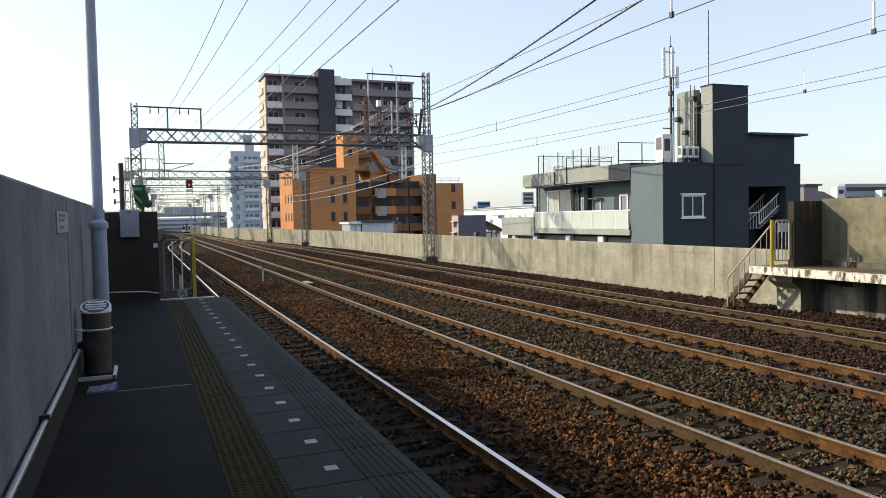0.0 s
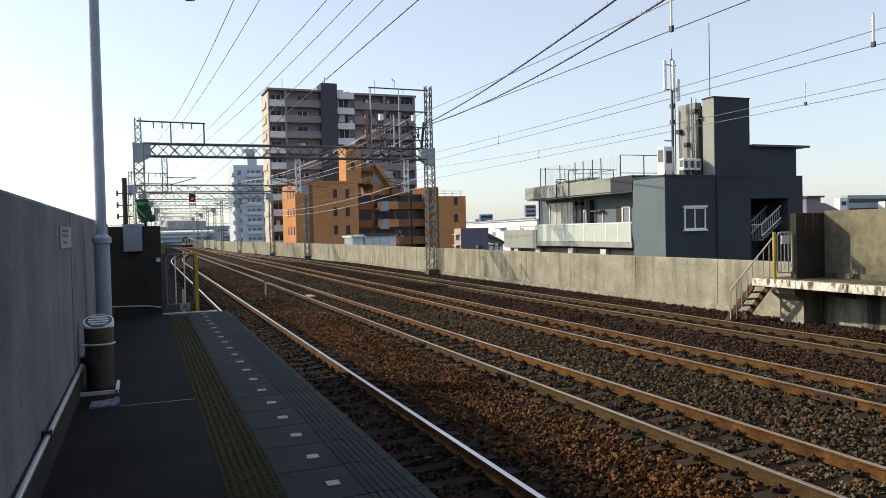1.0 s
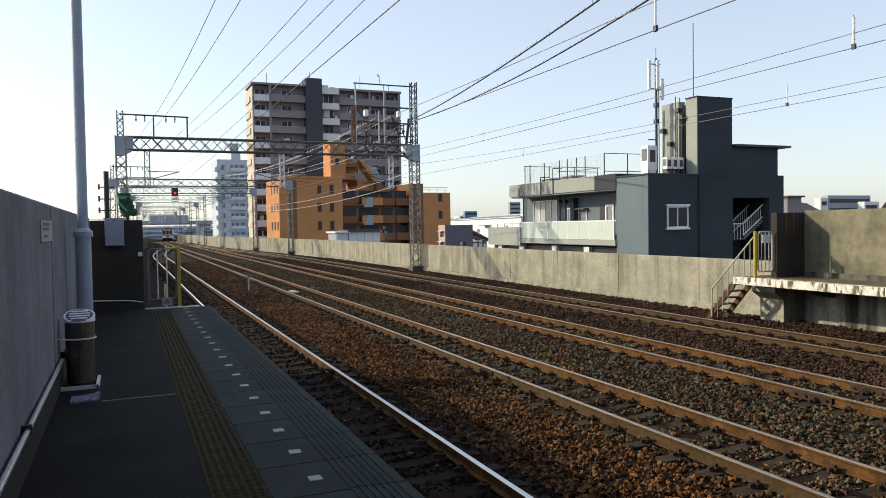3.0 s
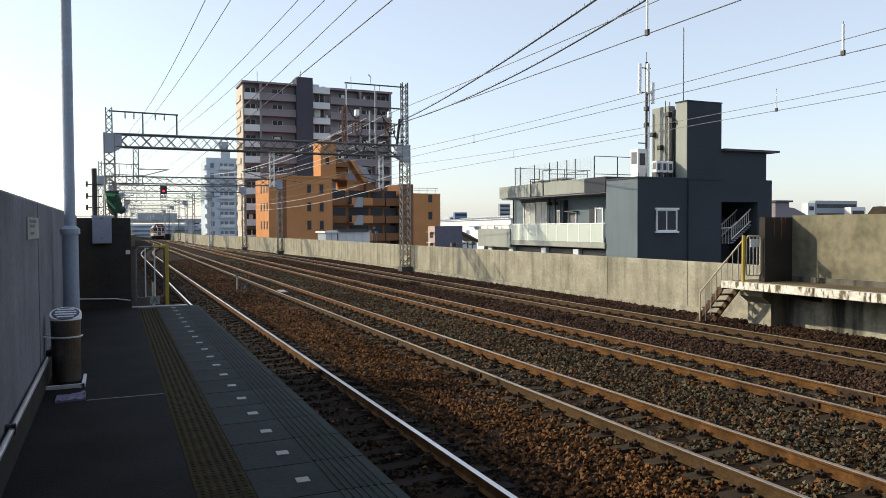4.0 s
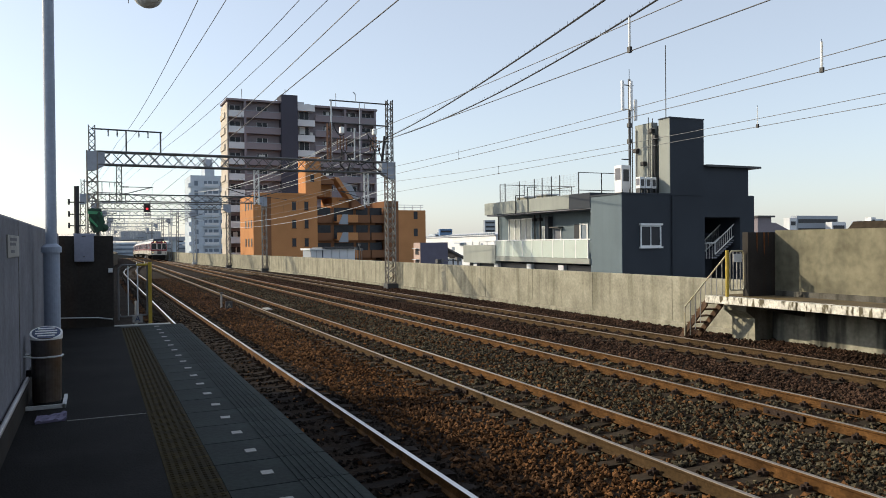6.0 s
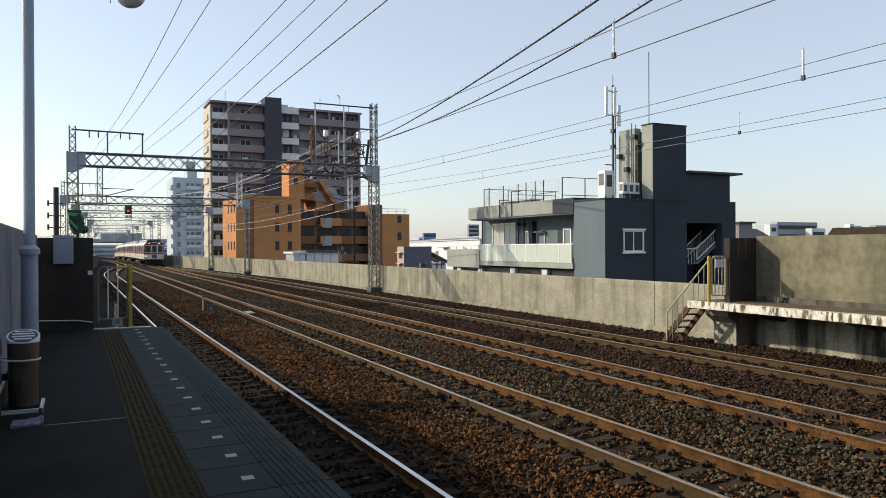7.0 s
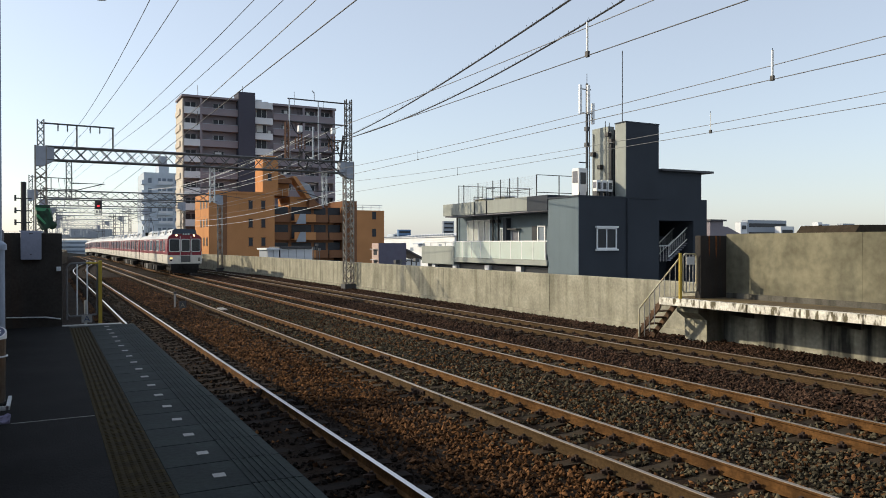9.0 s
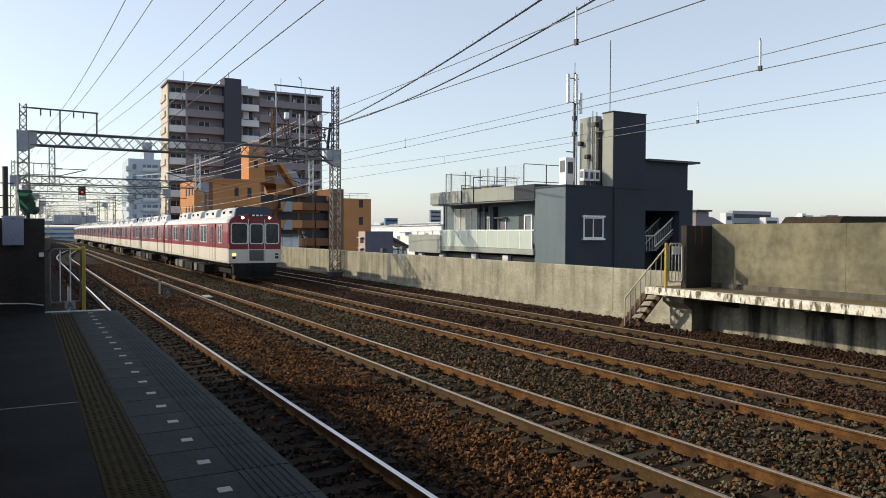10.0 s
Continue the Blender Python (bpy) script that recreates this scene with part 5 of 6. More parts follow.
def orange_block():
    t = thing("apartment_building", "orange-brown tiled apartment house with stepped terraces", "apartment building")
    Y = 118.0
    bm = B()
    box(bm, 22.2, 32.3, Y, 130, -6.5, 9.3)
    part("front_wall", bm, M["orange"], t)
    for a, b, c, d, z0, z1 in ((44.0, 51.2, Y, 130, -6.5, 7.1), (32.9, 35.4, Y + 2.4, 127, 9.3, 11.7), (35.4, 38.5, Y + 2, 127, 7.3, 9.2)):
        bm = B()
        box(bm, a, b, c, d, z0, z1)
        part("wall", bm, M["orange"], t)
    # Recess behind the balconies and stair wall: shade painted as darker brown.
    bm = B()
    box(bm, 32.3, 42.7, Y + 1.6, 130, -6.5, 7.3)
    part("recessed_wall", bm, M["orange_dark"], t, "wall behind the balconies, darkened brown for its shade")
    bm = B()
    box(bm, 43.95, 46.2, Y - 0.1, 128, -6.5, 8.6)
    part("stair_wall", bm, M["orange_dark"], t)
    # Dark strip drawn on the wall where a recess lies in shade.
    bm = B()
    box(bm, 23.7, 24.9, Y - 0.03, Y + 0.02, -6.5, 9.0)
    part("tile_bay", bm, M["orange_dark"], t, "thin brown strip drawn for a shaded recess")
    bm = B()
    box(bm, 22.1, 32.4, Y - 0.12, Y + 0.1, 9.3, 9.62)
    part("parapet", bm, M["orange"], t)
    for x0, x1, z in ((33.0, 35.4, 9.2), (35.4, 38.0, 7.3)):
        bm = B()
        tube(bm, (x0, Y + 2.1, z + 1.2), (x1, Y + 2.1, z + 1.2), 0.04, 5)
        part("terrace_rail", bm, M["beige"], t)
        for k in range(3):
            bm = B()
            x = x0 + 0.2 + 1.0 * k
            tube(bm, (x, Y + 2.1, z), (x, Y + 2.1, z + 1.2), 0.04, 5)
            part("rail_post", bm, M["beige"], t)
    bm = B()
    prism(bm, [(35.3, 12.4), (35.9, 12.4), (38.4, 8.9), (37.7, 8.9)], "y", Y + 0.2, Y + 3)
    part("raking_wall", bm, M["orange"], t, "raking orange parapet wall")
    bm = B()
    prism(bm, [(36.0, 11.9), (38.4, 11.3), (39.6, 9.0), (38.2, 9.0)], "y", Y + 1.2, Y + 1.5)
    part("skylight", bm, M["facade_grey"], t, "grey sloping glazing")
    bm = B()
    box(bm, 30.5, 33.0, Y + 0.3, Y + 5, 9.3, 15.5)
    part("stair_tower", bm, M["orange"], t, "tall orange stair tower")
    bm = B()
    prism(bm, [(33.0, 12.9), (35.2, 11.7), (35.2, 11.2), (33.0, 11.2)], "y", Y + 0.3, Y + 4)
    part("sloped_roof", bm, M["orange_dark"], t)
    bm = B()
    prism(bm, [(38.2, 9.3), (40.4, 7.6), (40.4, 7.2), (38.2, 7.2)], "y", Y + 0.5, Y + 4)
    part("sloped_roof", bm, M["orange_dark"], t)
    bm = B()
    box(bm, 22.15, 22.2, Y + 0.05, Y + 8.7, -6.5, 9.25)
    part("side_wall", bm, M["orange"], t)
    for z in (7.0, 4.1, 1.2, -1.7):
        for a in (28.2, 30.2):
            bm = B()
            box(bm, a, a + 0.62, Y - 0.05, Y + 0.1, z, z + 1.25)
            part("window", bm, M["window"], t)
            bm = B()
            box(bm, a - 0.1, a + 0.72, Y - 0.1, Y, z - 0.12, z)
            part("sill", bm, M["orange_dark"], t)
            bm = B()
            box(bm, a - 0.1, a + 0.72, Y - 0.1, Y, z + 1.25, z + 1.33)
            part("lintel", bm, M["orange_dark"], t)
        for a in (45.2, 49.0):
            bm = B()
            box(bm, a, a + 0.7, Y - 0.05, Y + 0.1, z - 1.4, z - 0.1)
            part("window", bm, M["window"], t)
        for y in (119.0, 121.5, 124.0):
            bm = B()
            box(bm, 22.08, 22.2, y, y + 0.8, z, z + 1.3)
            part("window", bm, M["window"], t)
    bm = B()
    box(bm, 31.3, 31.9, Y + 0.22, Y + 0.4, 11.5, 12.6)
    part("window", bm, M["window"], t)
    for z in (5.3, 2.4, -0.5, -3.4):
        for a, b, dy in ((32.6, 35.0, 0.9), (35.4, 38.9, -0.6), (39.2, 41.4, 0.5), (41.6, 43.9, 0.5)):
            bm = B()
            prism(bm, [(Y + dy, z - 0.3), (Y + 1.7, z - 0.3), (Y + 1.7, z - 0.1), (Y + dy + 0.2, z - 0.1), (Y + dy + 0.2, z + 0.95), (Y + dy, z + 0.95)], "x", a, b)
            # Set-back balconies are coloured darker for their shade.
            part("balcony", bm, M["orange" if dy < 0 else "orange_dark"], t)
            bm = B()
            box(bm, a + 0.1, b - 0.1, Y + 1.52, Y + 1.6, z, z + 2.2)
            part("window", bm, M["window"], t)
    for z in (4.1, 1.2, -1.7):
        bm = B()
        prism(bm, [(35.6, z + 0.6), (36.3, z + 2.2), (37.2, z + 2.2), (37.2, z + 0.6)], "y", Y - 0.72, Y - 0.62)
        part("awning", bm, M["facade_grey"], t, "grey sloping screen")
    bm = B()
    for a in (44.5, 46, 47.5, 49, 50.5):
        tube(bm, (a, Y + 0.5, 7.1), (a, Y + 0.5, 8.0), 0.05, 5)
    tube(bm, (44.3, Y + 0.5, 8.0), (51, Y + 0.5, 8.0), 0.05, 5), tube(bm, (44.3, Y + 0.5, 7.6), (51, Y + 0.5, 7.6), 0.04, 5)
    part("roof_rail", bm, M["facade_white"], t)
    bm = B()
    box(bm, 43.8, 45.6, Y - 0.8, Y + 1, 7.4, 7.6)
    part("canopy", bm, M["steel_dark"], t)


orange_block()


def white_tower():
    t = thing("apartment_tower", "distant white apartment tower with rows of windows", "apartment building")
    Y = 230.0
    bm = B()
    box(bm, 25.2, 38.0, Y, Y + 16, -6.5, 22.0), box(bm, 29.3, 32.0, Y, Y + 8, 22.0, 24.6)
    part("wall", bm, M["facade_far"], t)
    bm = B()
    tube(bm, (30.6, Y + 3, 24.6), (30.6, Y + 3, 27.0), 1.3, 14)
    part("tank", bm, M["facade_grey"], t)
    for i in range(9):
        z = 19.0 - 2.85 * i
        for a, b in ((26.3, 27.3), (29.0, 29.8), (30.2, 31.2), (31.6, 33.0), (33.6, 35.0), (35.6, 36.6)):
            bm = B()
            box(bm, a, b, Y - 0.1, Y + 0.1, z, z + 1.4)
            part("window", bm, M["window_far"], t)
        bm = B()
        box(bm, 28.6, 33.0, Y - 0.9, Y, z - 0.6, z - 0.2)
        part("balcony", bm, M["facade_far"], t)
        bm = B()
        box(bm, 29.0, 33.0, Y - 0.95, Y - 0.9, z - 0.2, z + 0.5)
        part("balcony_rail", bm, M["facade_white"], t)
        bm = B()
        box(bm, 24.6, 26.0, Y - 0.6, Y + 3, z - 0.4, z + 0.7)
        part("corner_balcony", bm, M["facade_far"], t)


white_tower()


def small_buildings():
    t = thing("house", "small mauve-clad house with a salmon side wall", "house", "small houses")
    bm = B()
    box(bm, 34.05, 37.53, 80.0, 82.0, -6.5, 1.58)
    part("wall", bm, M["mauve"], t)
    bm = B()
    box(bm, 34.0, 34.05, 80.02, 82.0, -6.5, 1.56)
    part("end_wall", bm, M["salmon"], t, "salmon rendered side wall")
    for z in (0.55, -0.7):
        bm = B()
        box(bm, 33.96, 34.0, 80.5, 81.4, z - 0.35, z + 0.25)
        part("window", bm, M["window"], t)
        bm = B()
        box(bm, 33.6, 34.0, 80.3, 81.6, z + 0.3, z + 0.36)
        part("window_hood", bm, M["steel_pale"], t)
    bm = B()
    prism(bm, [(37.53, 0.9), (39.9, -0.25), (39.9, -0.45), (37.53, 0.7)], "y", 79.8, 84)
    part("roof", bm, M["roof_tile"], t, "grey sloping side roof")
    bm = B()
    box(bm, 37.54, 39.6, 80.4, 83.6, -6.5, -0.35)
    part("side_wing", bm, M["facade_white"], t)
    t = thing("rooftop_equipment", "cluster of poles, pipes and aerials on a low roof", "roof equipment")
    for i in range(10):
        bm = B()
        x = 23.4 + i * 0.42 + random.uniform(-0.1, 0.1)
        h = random.uniform(-0.5, 0.5)
        tube(bm, (x, 51.5, -3), (x, 51.5, h), 0.06, 6)
        if i % 2:
            tube(bm, (x - 0.4, 51.5, h - 0.1), (x + 0.5, 51.5, h - 0.2), 0.04, 5)
        else:
            box(bm, x - 0.16, x + 0.16, 51.3, 51.7, h - 0.3, h)
        part("pole", bm, M["steel_grey"] if i % 3 else M["steel_dark"], t)
    bm = B()
    box(bm, 22.4, 29.0, 50.5, 54.0, -6.5, -0.75)
    part("roof_base", bm, M["concrete_grey"], t)
    for x0, x1, z in ((23.75, 25.2, 1.0), (25.3, 29.4, 1.15)):
        t = thing("shed", "white panelled shed with dark eaves behind the parapet", "shed", "white sheds")
        n = 2 if x1 - x0 < 3 else 4
        for k in range(n):
            bm = B()
            a = x0 + (x1 - x0) * k / n
            box(bm, a + 0.03, a + (x1 - x0) / n - 0.03, 90, 94, -6.5, z - 0.25)
            part("panel", bm, M["facade_white"], t)
        bm = B()
        box(bm, x0 - 0.2, x1 + 0.2, 89.6, 94.3, z - 0.22, z)
        part("eave", bm, M["steel_dark"] if n == 4 else M["facade_white"], t)
        bm = B()
        box(bm, x0 + 0.01, x1 - 0.01, 90.08, 93.9, -6.5, z - 0.24)
        part("frame", bm, M["facade_grey"], t)
    t = thing("dish_rack", "white dish aerials on a roof rack behind the parapet", "roof aerial")
    bm = B()
    for x, z in ((27.9, 1.0), (28.3, 1.45), (28.6, 0.9)):
        tube(bm, (x, 85, -6.4), (x, 85, z), 0.035, 6), box(bm, x - 0.14, x + 0.14, 84.9, 85.1, z - 0.2, z + 0.08)
    part("rack", bm, M["steel_grey"], t)
    # its long side runs from far behind the orange block to behind the grey house
    t = thing("factory", "long white factory with small vents along the eaves", "factory", at=(88.0, 160.0, 0))
    t.rotation_euler = (0, 0, math.atan2(-20.0, 90.0))
    run = 92.0
    for k in range(16):
        bm = B()
        box(bm, 0, 0.3, run * k / 16 + 0.02, run * (k + 1) / 16 - 0.02, -6.5, 3.25)
        part("wall_panel", bm, M["facade_white"], t)
    bm = B()
    box(bm, 0.05, 22, 0.1, run - 0.1, -6.5, 3.2)
    part("wall", bm, M["facade_white"], t)
    bm = B()
    prism(bm, [(-0.5, 3.25), (-0.5, 3.4), (11, 4.6), (22.4, 3.4), (22.4, 3.25)], "y", -0.4, run + 0.4)
    part("roof", bm, M["facade_white"], t)
    for k in range(50):
        bm = B()
        y = 1.0 + k * 1.8
        box(bm, -0.45, 0.1, y, y + 0.9, 3.4, 3.85)
        part("roof_vent", bm, M["facade_grey"], t)
    for y, w, z0, z1 in ((22, 3.0, -0.6, 0.2), (44, 4.0, -0.8, 0.3), (12, 2.2, 0.4, 1.3), (66, 4.5, -0.2, 0.9)):
        bm = B()
        box(bm, -0.06, 0.02, y, y + w, z0, z1)
        part("window", bm, M["window_far"], t)
    bm = B()
    box(bm, -1.6, 0.0, 30, 38, 1.3, 1.5)
    part("awning", bm, M["blue"], t)
    for x0, x1, y, z0, z1, m, lab, kind in (
            (137, 143, 300, -6.5, 7.6, "blue", "small blue-grey building in the distance", "building"),
            (163, 168.5, 307, -6.5, 11.8, "facade_grey", "distant grey tower with roof plant", "building"),
            (42.0, 43.3, 38.5, -6.5, 3.1, "brown", "dark mauve house roof beyond the wall", "house"),
            (204.5, 209.5, 150, -6.5, 5.6, "facade_white", "white low building on the skyline", "building"),
            (207.7, 210.0, 153, -6.5, 6.9, "facade_far", "pale block on the skyline", "building"),
            (211.2, 213.2, 151, -6.5, 7.9, "facade_white", "white slim tower on the skyline", "building"),
            (214.5, 218.1, 152, -6.5, 7.4, "facade_far", "pale tower on the skyline", "building"),
            (221.8, 227.6, 150, -6.5, 7.6, "facade_grey", "grey tower with roof plant on the skyline", "building"),
            (136.3, 140.3, 106, -6.5, 5.0, "facade_white", "white low building before the office block", "building"),
            (128.9, 130.9, 110, -6.5, 5.9, "facade_white", "white end of a distant office block", "office block"),
            (131.0, 143.2, 110, -6.5, 6.4, "facade_grey", "distant grey-blue office block with window bands", "office block"),
            (143.3, 148.4, 112, -6.5, 5.0, "facade_grey", "low grey wing beside the office block", "building")):
        t = thing("building", lab, kind, "distant buildings")
        bm = B()
        box(bm, x0, x1, y, y + (12 if x0 < 125 else 2 if y in (150, 151, 152, 153) else 1.5) * (0.3 if y < 50 else 1), z0, z1)
        part("wall", bm, M[m], t)
        if y > 100:
            for i in range(3):
                bm = B()
                z = z1 - 1.5 - 1.9 * i
                box(bm, x0 + 0.4, x1 - 0.4, y - 0.1, y + 0.1, z, z + 0.8)
                part("window_band", bm, M["window"], t)
        else:
            bm = B()
            box(bm, x0 - 0.15, x1 + 0.15, y - 0.2, y + 4, z1, z1 + 0.12)
            part("roof", bm, M["roof_tile"], t)
    t = thing("house", "long house with a dark brown roof beyond the wall", "house", "small houses")
    bm = B()
    box(bm, 92.0, 118, 60.4, 68, -6.5, 2.6)
    part("wall", bm, M["brown_dark"], t)
    bm = B()
    prism(bm, [(90.8, 2.55), (92.2, 3.85), (118, 4.1), (118, 2.55)], "y", 60, 68.5)
    part("roof", bm, M["sleeper"], t, "dark brown sheet roof")
    t = thing("house", "low house with a mauve sloping roof beyond the wall", "house", "small houses")
    bm = B()
    box(bm, 43.4, 45.4, 38.8, 44, -6.5, 1.9)
    part("wall", bm, M["beige"], t)
    bm = B()
    prism(bm, [(43.3, 2.0), (43.3, 2.75), (43.9, 2.7), (45.7, 2.0), (45.7, 1.9)], "y", 38.6, 44.2)
    part("roof", bm, M["brown"], t)
    # far skyline
    rnd = random.Random(7)
    for i in range(64):
        az = radians(-12 + 72 * (i + rnd.random()) / 64)
        d = rnd.uniform(330, 700)
        h = d * math.tan(radians(rnd.choice((0.15, 0.3, 0.3, 0.45, 0.7)))) + 1.5
        w = rnd.uniform(8, 26)
        if 1.0 < math.degrees(az) < 4.5:
            continue
        t = thing("building", "hazy pale building on the far skyline", "building", "skyline buildings")
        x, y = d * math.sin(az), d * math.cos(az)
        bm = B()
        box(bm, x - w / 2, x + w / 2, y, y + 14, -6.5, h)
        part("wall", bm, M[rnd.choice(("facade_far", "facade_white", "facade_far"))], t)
        bm = B()
        for k in range(3):
            box(bm, x - w * 0.42, x + w * 0.42, y - 0.2, y, h - 2 - 2.6 * k, h - 1 - 2.6 * k)
        part("window_band", bm, M["window"], t)
        bm = B()
        box(bm, x - w * 0.15, x + w * 0.1, y + 3, y + 7, h, h + 1.2)
        part("roof_box", bm, M["facade_grey"], t)
    t = thing("road_bridge", "hazy elevated road crossing the line far away", "bridge")
    bm = B()
    box(bm, -60, 75, 330, 338, 3.6, 5.2), box(bm, 9, 24, 326, 345, 4.0, 7.4)
    part("deck", bm, M["facade_grey"], t)
    bm = B()
    for i in range(68):
        tube(bm, (-60 + 2 * i, 330.2, 5.2), (-60 + 2 * i, 330.2, 6.1), 0.06, 4)
    tube(bm, (-60, 330.2, 6.1), (75, 330.2, 6.1), 0.07, 4)
    part("railing", bm, M["steel_far"], t)
    for x in (-30, -8, 30, 50, 70):
        bm = B()
        box(bm, x - 1, x + 1, 332, 336, -6.5, 4.2)
        part("pier", bm, M["facade_far"], t)


small_buildings()


def far_station():
    t = thing("far_station", "hazy pale station with canopies where the line ends in the distance", "station")
    bm = B()
    box(bm, -14, 62, 436, 446, -8.5, 3.4)
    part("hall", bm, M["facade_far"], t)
    for z in (-2.8, -0.6, 1.6):
        bm = B()
        box(bm, -13, 61, 435.7, 436, z, z + 0.9)
        part("window_band", bm, M["window_far"], t)
    for x in (-6, 6, 34, 48):
        bm = B()
        box(bm, x - 5, x + 5, 408, 434, 1.6, 2.1)
        c = part("canopy", bm, M["facade_grey"], t, "grey platform canopy")
        bm = B()
        for k in range(4):
            tube(bm, (x, 410 + 7 * k, -8.0), (x, 410 + 7 * k, 1.6), 0.18, 6)
        part("canopy_post", bm, M["facade_far"], c)
    rnd = random.Random(4)
    for i in range(26):
        x = -48 + 6.2 * i
        y, h, w = rnd.uniform(350, 400), rnd.uniform(1.0, 3.4), rnd.uniform(5, 11)
        if 4 < x < 40:
            continue
        b = thing("building", "hazy blue-grey low building beside the line", "building", "skyline buildings")
        bm = B()
        box(bm, x - w / 2, x + w / 2, y, y + 9, -6.5, h)
        part("wall", bm, M[rnd.choice(("facade_far", "facade_grey"))], b)
        bm = B()
        for k in range(2):
            box(bm, x - w * 0.4, x + w * 0.4, y - 0.15, y, h - 1.6 - 2.4 * k, h - 0.7 - 2.4 * k)
        part("window_band", bm, M["window_far"], b)


far_station()


# ---- train ----
def railcar(front, index):
    """One car; origin at rail level under its front end, body running back along +y."""
    t = thing("railcar", "maroon and ivory commuter train car with lit headlamps" if front else
              "maroon and ivory commuter train car with pale roof units", "train car", "train cars")
    L, W = 19.95, 1.37
    low = [(-W + 0.03, 0.98), (-W, 1.06), (-W, 1.74), (W, 1.74), (W, 1.06), (W - 0.03, 0.98)]
    mid = [(-W, 1.742), (-W, 2.6), (-W + 0.03, 3.05), (W - 0.03, 3.05), (W, 2.6), (W, 1.742)]
    top = [(-W + 0.03, 3.052), (-W + 0.10, 3.22), (-W + 0.32, 3.37), (-0.6, 3.46), (0, 3.48), (0.6, 3.46), (W - 0.32, 3.37), (W - 0.10, 3.22), (W - 0.03, 3.052)]
    for nm, prof, m, lab in (("lower_body", low, "train_white", "ivory lower body side"), ("upper_body", mid, "train_red", "maroon window band"), ("roof", top, "train_roof", "pale rounded roof")):
        bm = B()
        prism(bm, prof, "y", 0.02, L)
        part(nm, bm, M[m], t, lab, bevel=0.0)
    for s in (-1, 1):
        x = s * W
        for c in (3.55, 8.2, 12.85, 17.5):
            bm = B()
            box(bm, x - 0.012, x + 0.012, c - 0.65, c + 0.65, 1.1, 3.02)
            for f in bm.faces:
                f.material_index = 0
            d = part("door", mesh("door", bm, M["train_red"]), None, t, "recessed sliding door")
            d_low = B()
            box(d_low, x - 0.016, x + 0.016, c - 0.65, c + 0.65, 1.1, 1.735)
            part("lower_panel", d_low, M["train_white"], d)
            for k in (-0.32, 0.32):
                bm = B()
                box(bm, x - 0.018, x + 0.018, c + k - 0.2, c + k + 0.2, 2.0, 2.85)
                part("door_glass", bm, M["train_glass"], d)
            bm = B()
            for k in (-0.66, 0, 0.66):
                box(bm, x - 0.02, x + 0.02, c + k - 0.012, c + k + 0.012, 1.1, 3.02)
            part("seam", bm, M["train_dark"], d)
        for c, w in ((5.9, 0.85), (10.5, 0.85), (15.2, 0.85), (1.75, 0.42), (19.3, 0.35)):
            bm = B()
            box(bm, x - 0.014, x + 0.014, c - w, c + w, 2.02, 2.92)
            g = part("window", bm, M["train_glass"], t)
            bm = B()
            for a, b, z0, z1 in ((c - w - 0.04, c - w, 1.98, 2.96), (c + w, c + w + 0.04, 1.98, 2.96), (c - w, c + w, 1.98, 2.02), (c - w, c + w, 2.92, 2.96), (c - 0.03, c + 0.03, 2.02, 2.92)):
                box(bm, x - 0.02, x + 0.02, a, b, z0, z1)
            part("window_frame", bm, M["frame_bright"], g)
    # roof units
    for c in (1.9, 6.2, 10.5, 14.8) if front else (3.0, 7.5, 12.0, 16.5):
        bm = B()
        prism(bm, [(-0.98, 3.36), (-0.9, 3.74), (-0.7, 3.86), (0.7, 3.86), (0.9, 3.74), (0.98, 3.36)], "y", c - 1.55, c + 1.55)
        u = part("roof_unit", bm, M["train_roof"], t, "pale roof air-conditioning unit")
        bm = B()
        box(bm, -0.6, 0.6, c - 1.57, c - 1.55, 3.5, 3.85)
        part("end_grille", bm, M["train_dark"], u)
        for k in (-0.9, 0.6):
            bm = B()
            box(bm, -0.96, -0.86, c + k, c + k + 0.4, 3.55, 3.68)
            part("grille", bm, M["train_dark"], u)
    if index % 2 == 1:
        bm = B()
        for s in (-0.5, 0.5):
            tube(bm, (s, 3.2, 3.7), (s * 1.2, 4.4, 4.5), 0.03, 5), tube(bm, (s * 1.2, 4.4, 4.5), (s * 0.6, 3.3, 5.2), 0.025, 5)
        tube(bm, (-0.9, 3.3, 5.22), (0.9, 3.3, 5.22), 0.03, 5)
        part("pantograph", bm, M["steel_dark"], t)
    # underframe
    bm = B()
    box(bm, -1.05, 1.05, 0.3, L - 0.2, 0.80, 0.98)
    part("underframe", bm, M["train_dark"], t)
    for a, b, s in ((5.0, 6.6, -1), (7.2, 8.0, -1), (8.6, 11.0, -1), (11.8, 13.2, -1), (5.2, 8.0, 1), (8.8, 12.6, 1), (13.6, 14.4, -1)):
        bm = B()
        box(bm, s * 1.25 - 0.28, s * 1.25 + 0.02 if s > 0 else s * 1.25 + 0.28, a, b, 0.32, 0.74)
        part("equipment_case", bm, M["case_grey"] if int(a) in (7, 11, 13) else M["train_dark"], t)
    for c in (3.0, 16.9):
        bm = B()
        for s in (-0.75, 0.75):
            box(bm, s - 0.09, s + 0.09, c - 1.45, c + 1.45, 0.38, 0.62)
        box(bm, -0.7, 0.7, c - 0.25, c + 0.25, 0.4, 0.7)
        part("bogie_frame", bm, M["train_dark"], t)
        for o in (-1.05, 1.05):
            bm = B()
            for s in (-0.566, 0.566):
                tube(bm, (s - 0.06, c + o, 0.43), (s + 0.06, c + o, 0.43), 0.43, 20)
            tube(bm, (-0.56, c + o, 0.43), (0.56, c + o, 0.43), 0.08, 8)
            part("wheelset", bm, M["clip"], t)
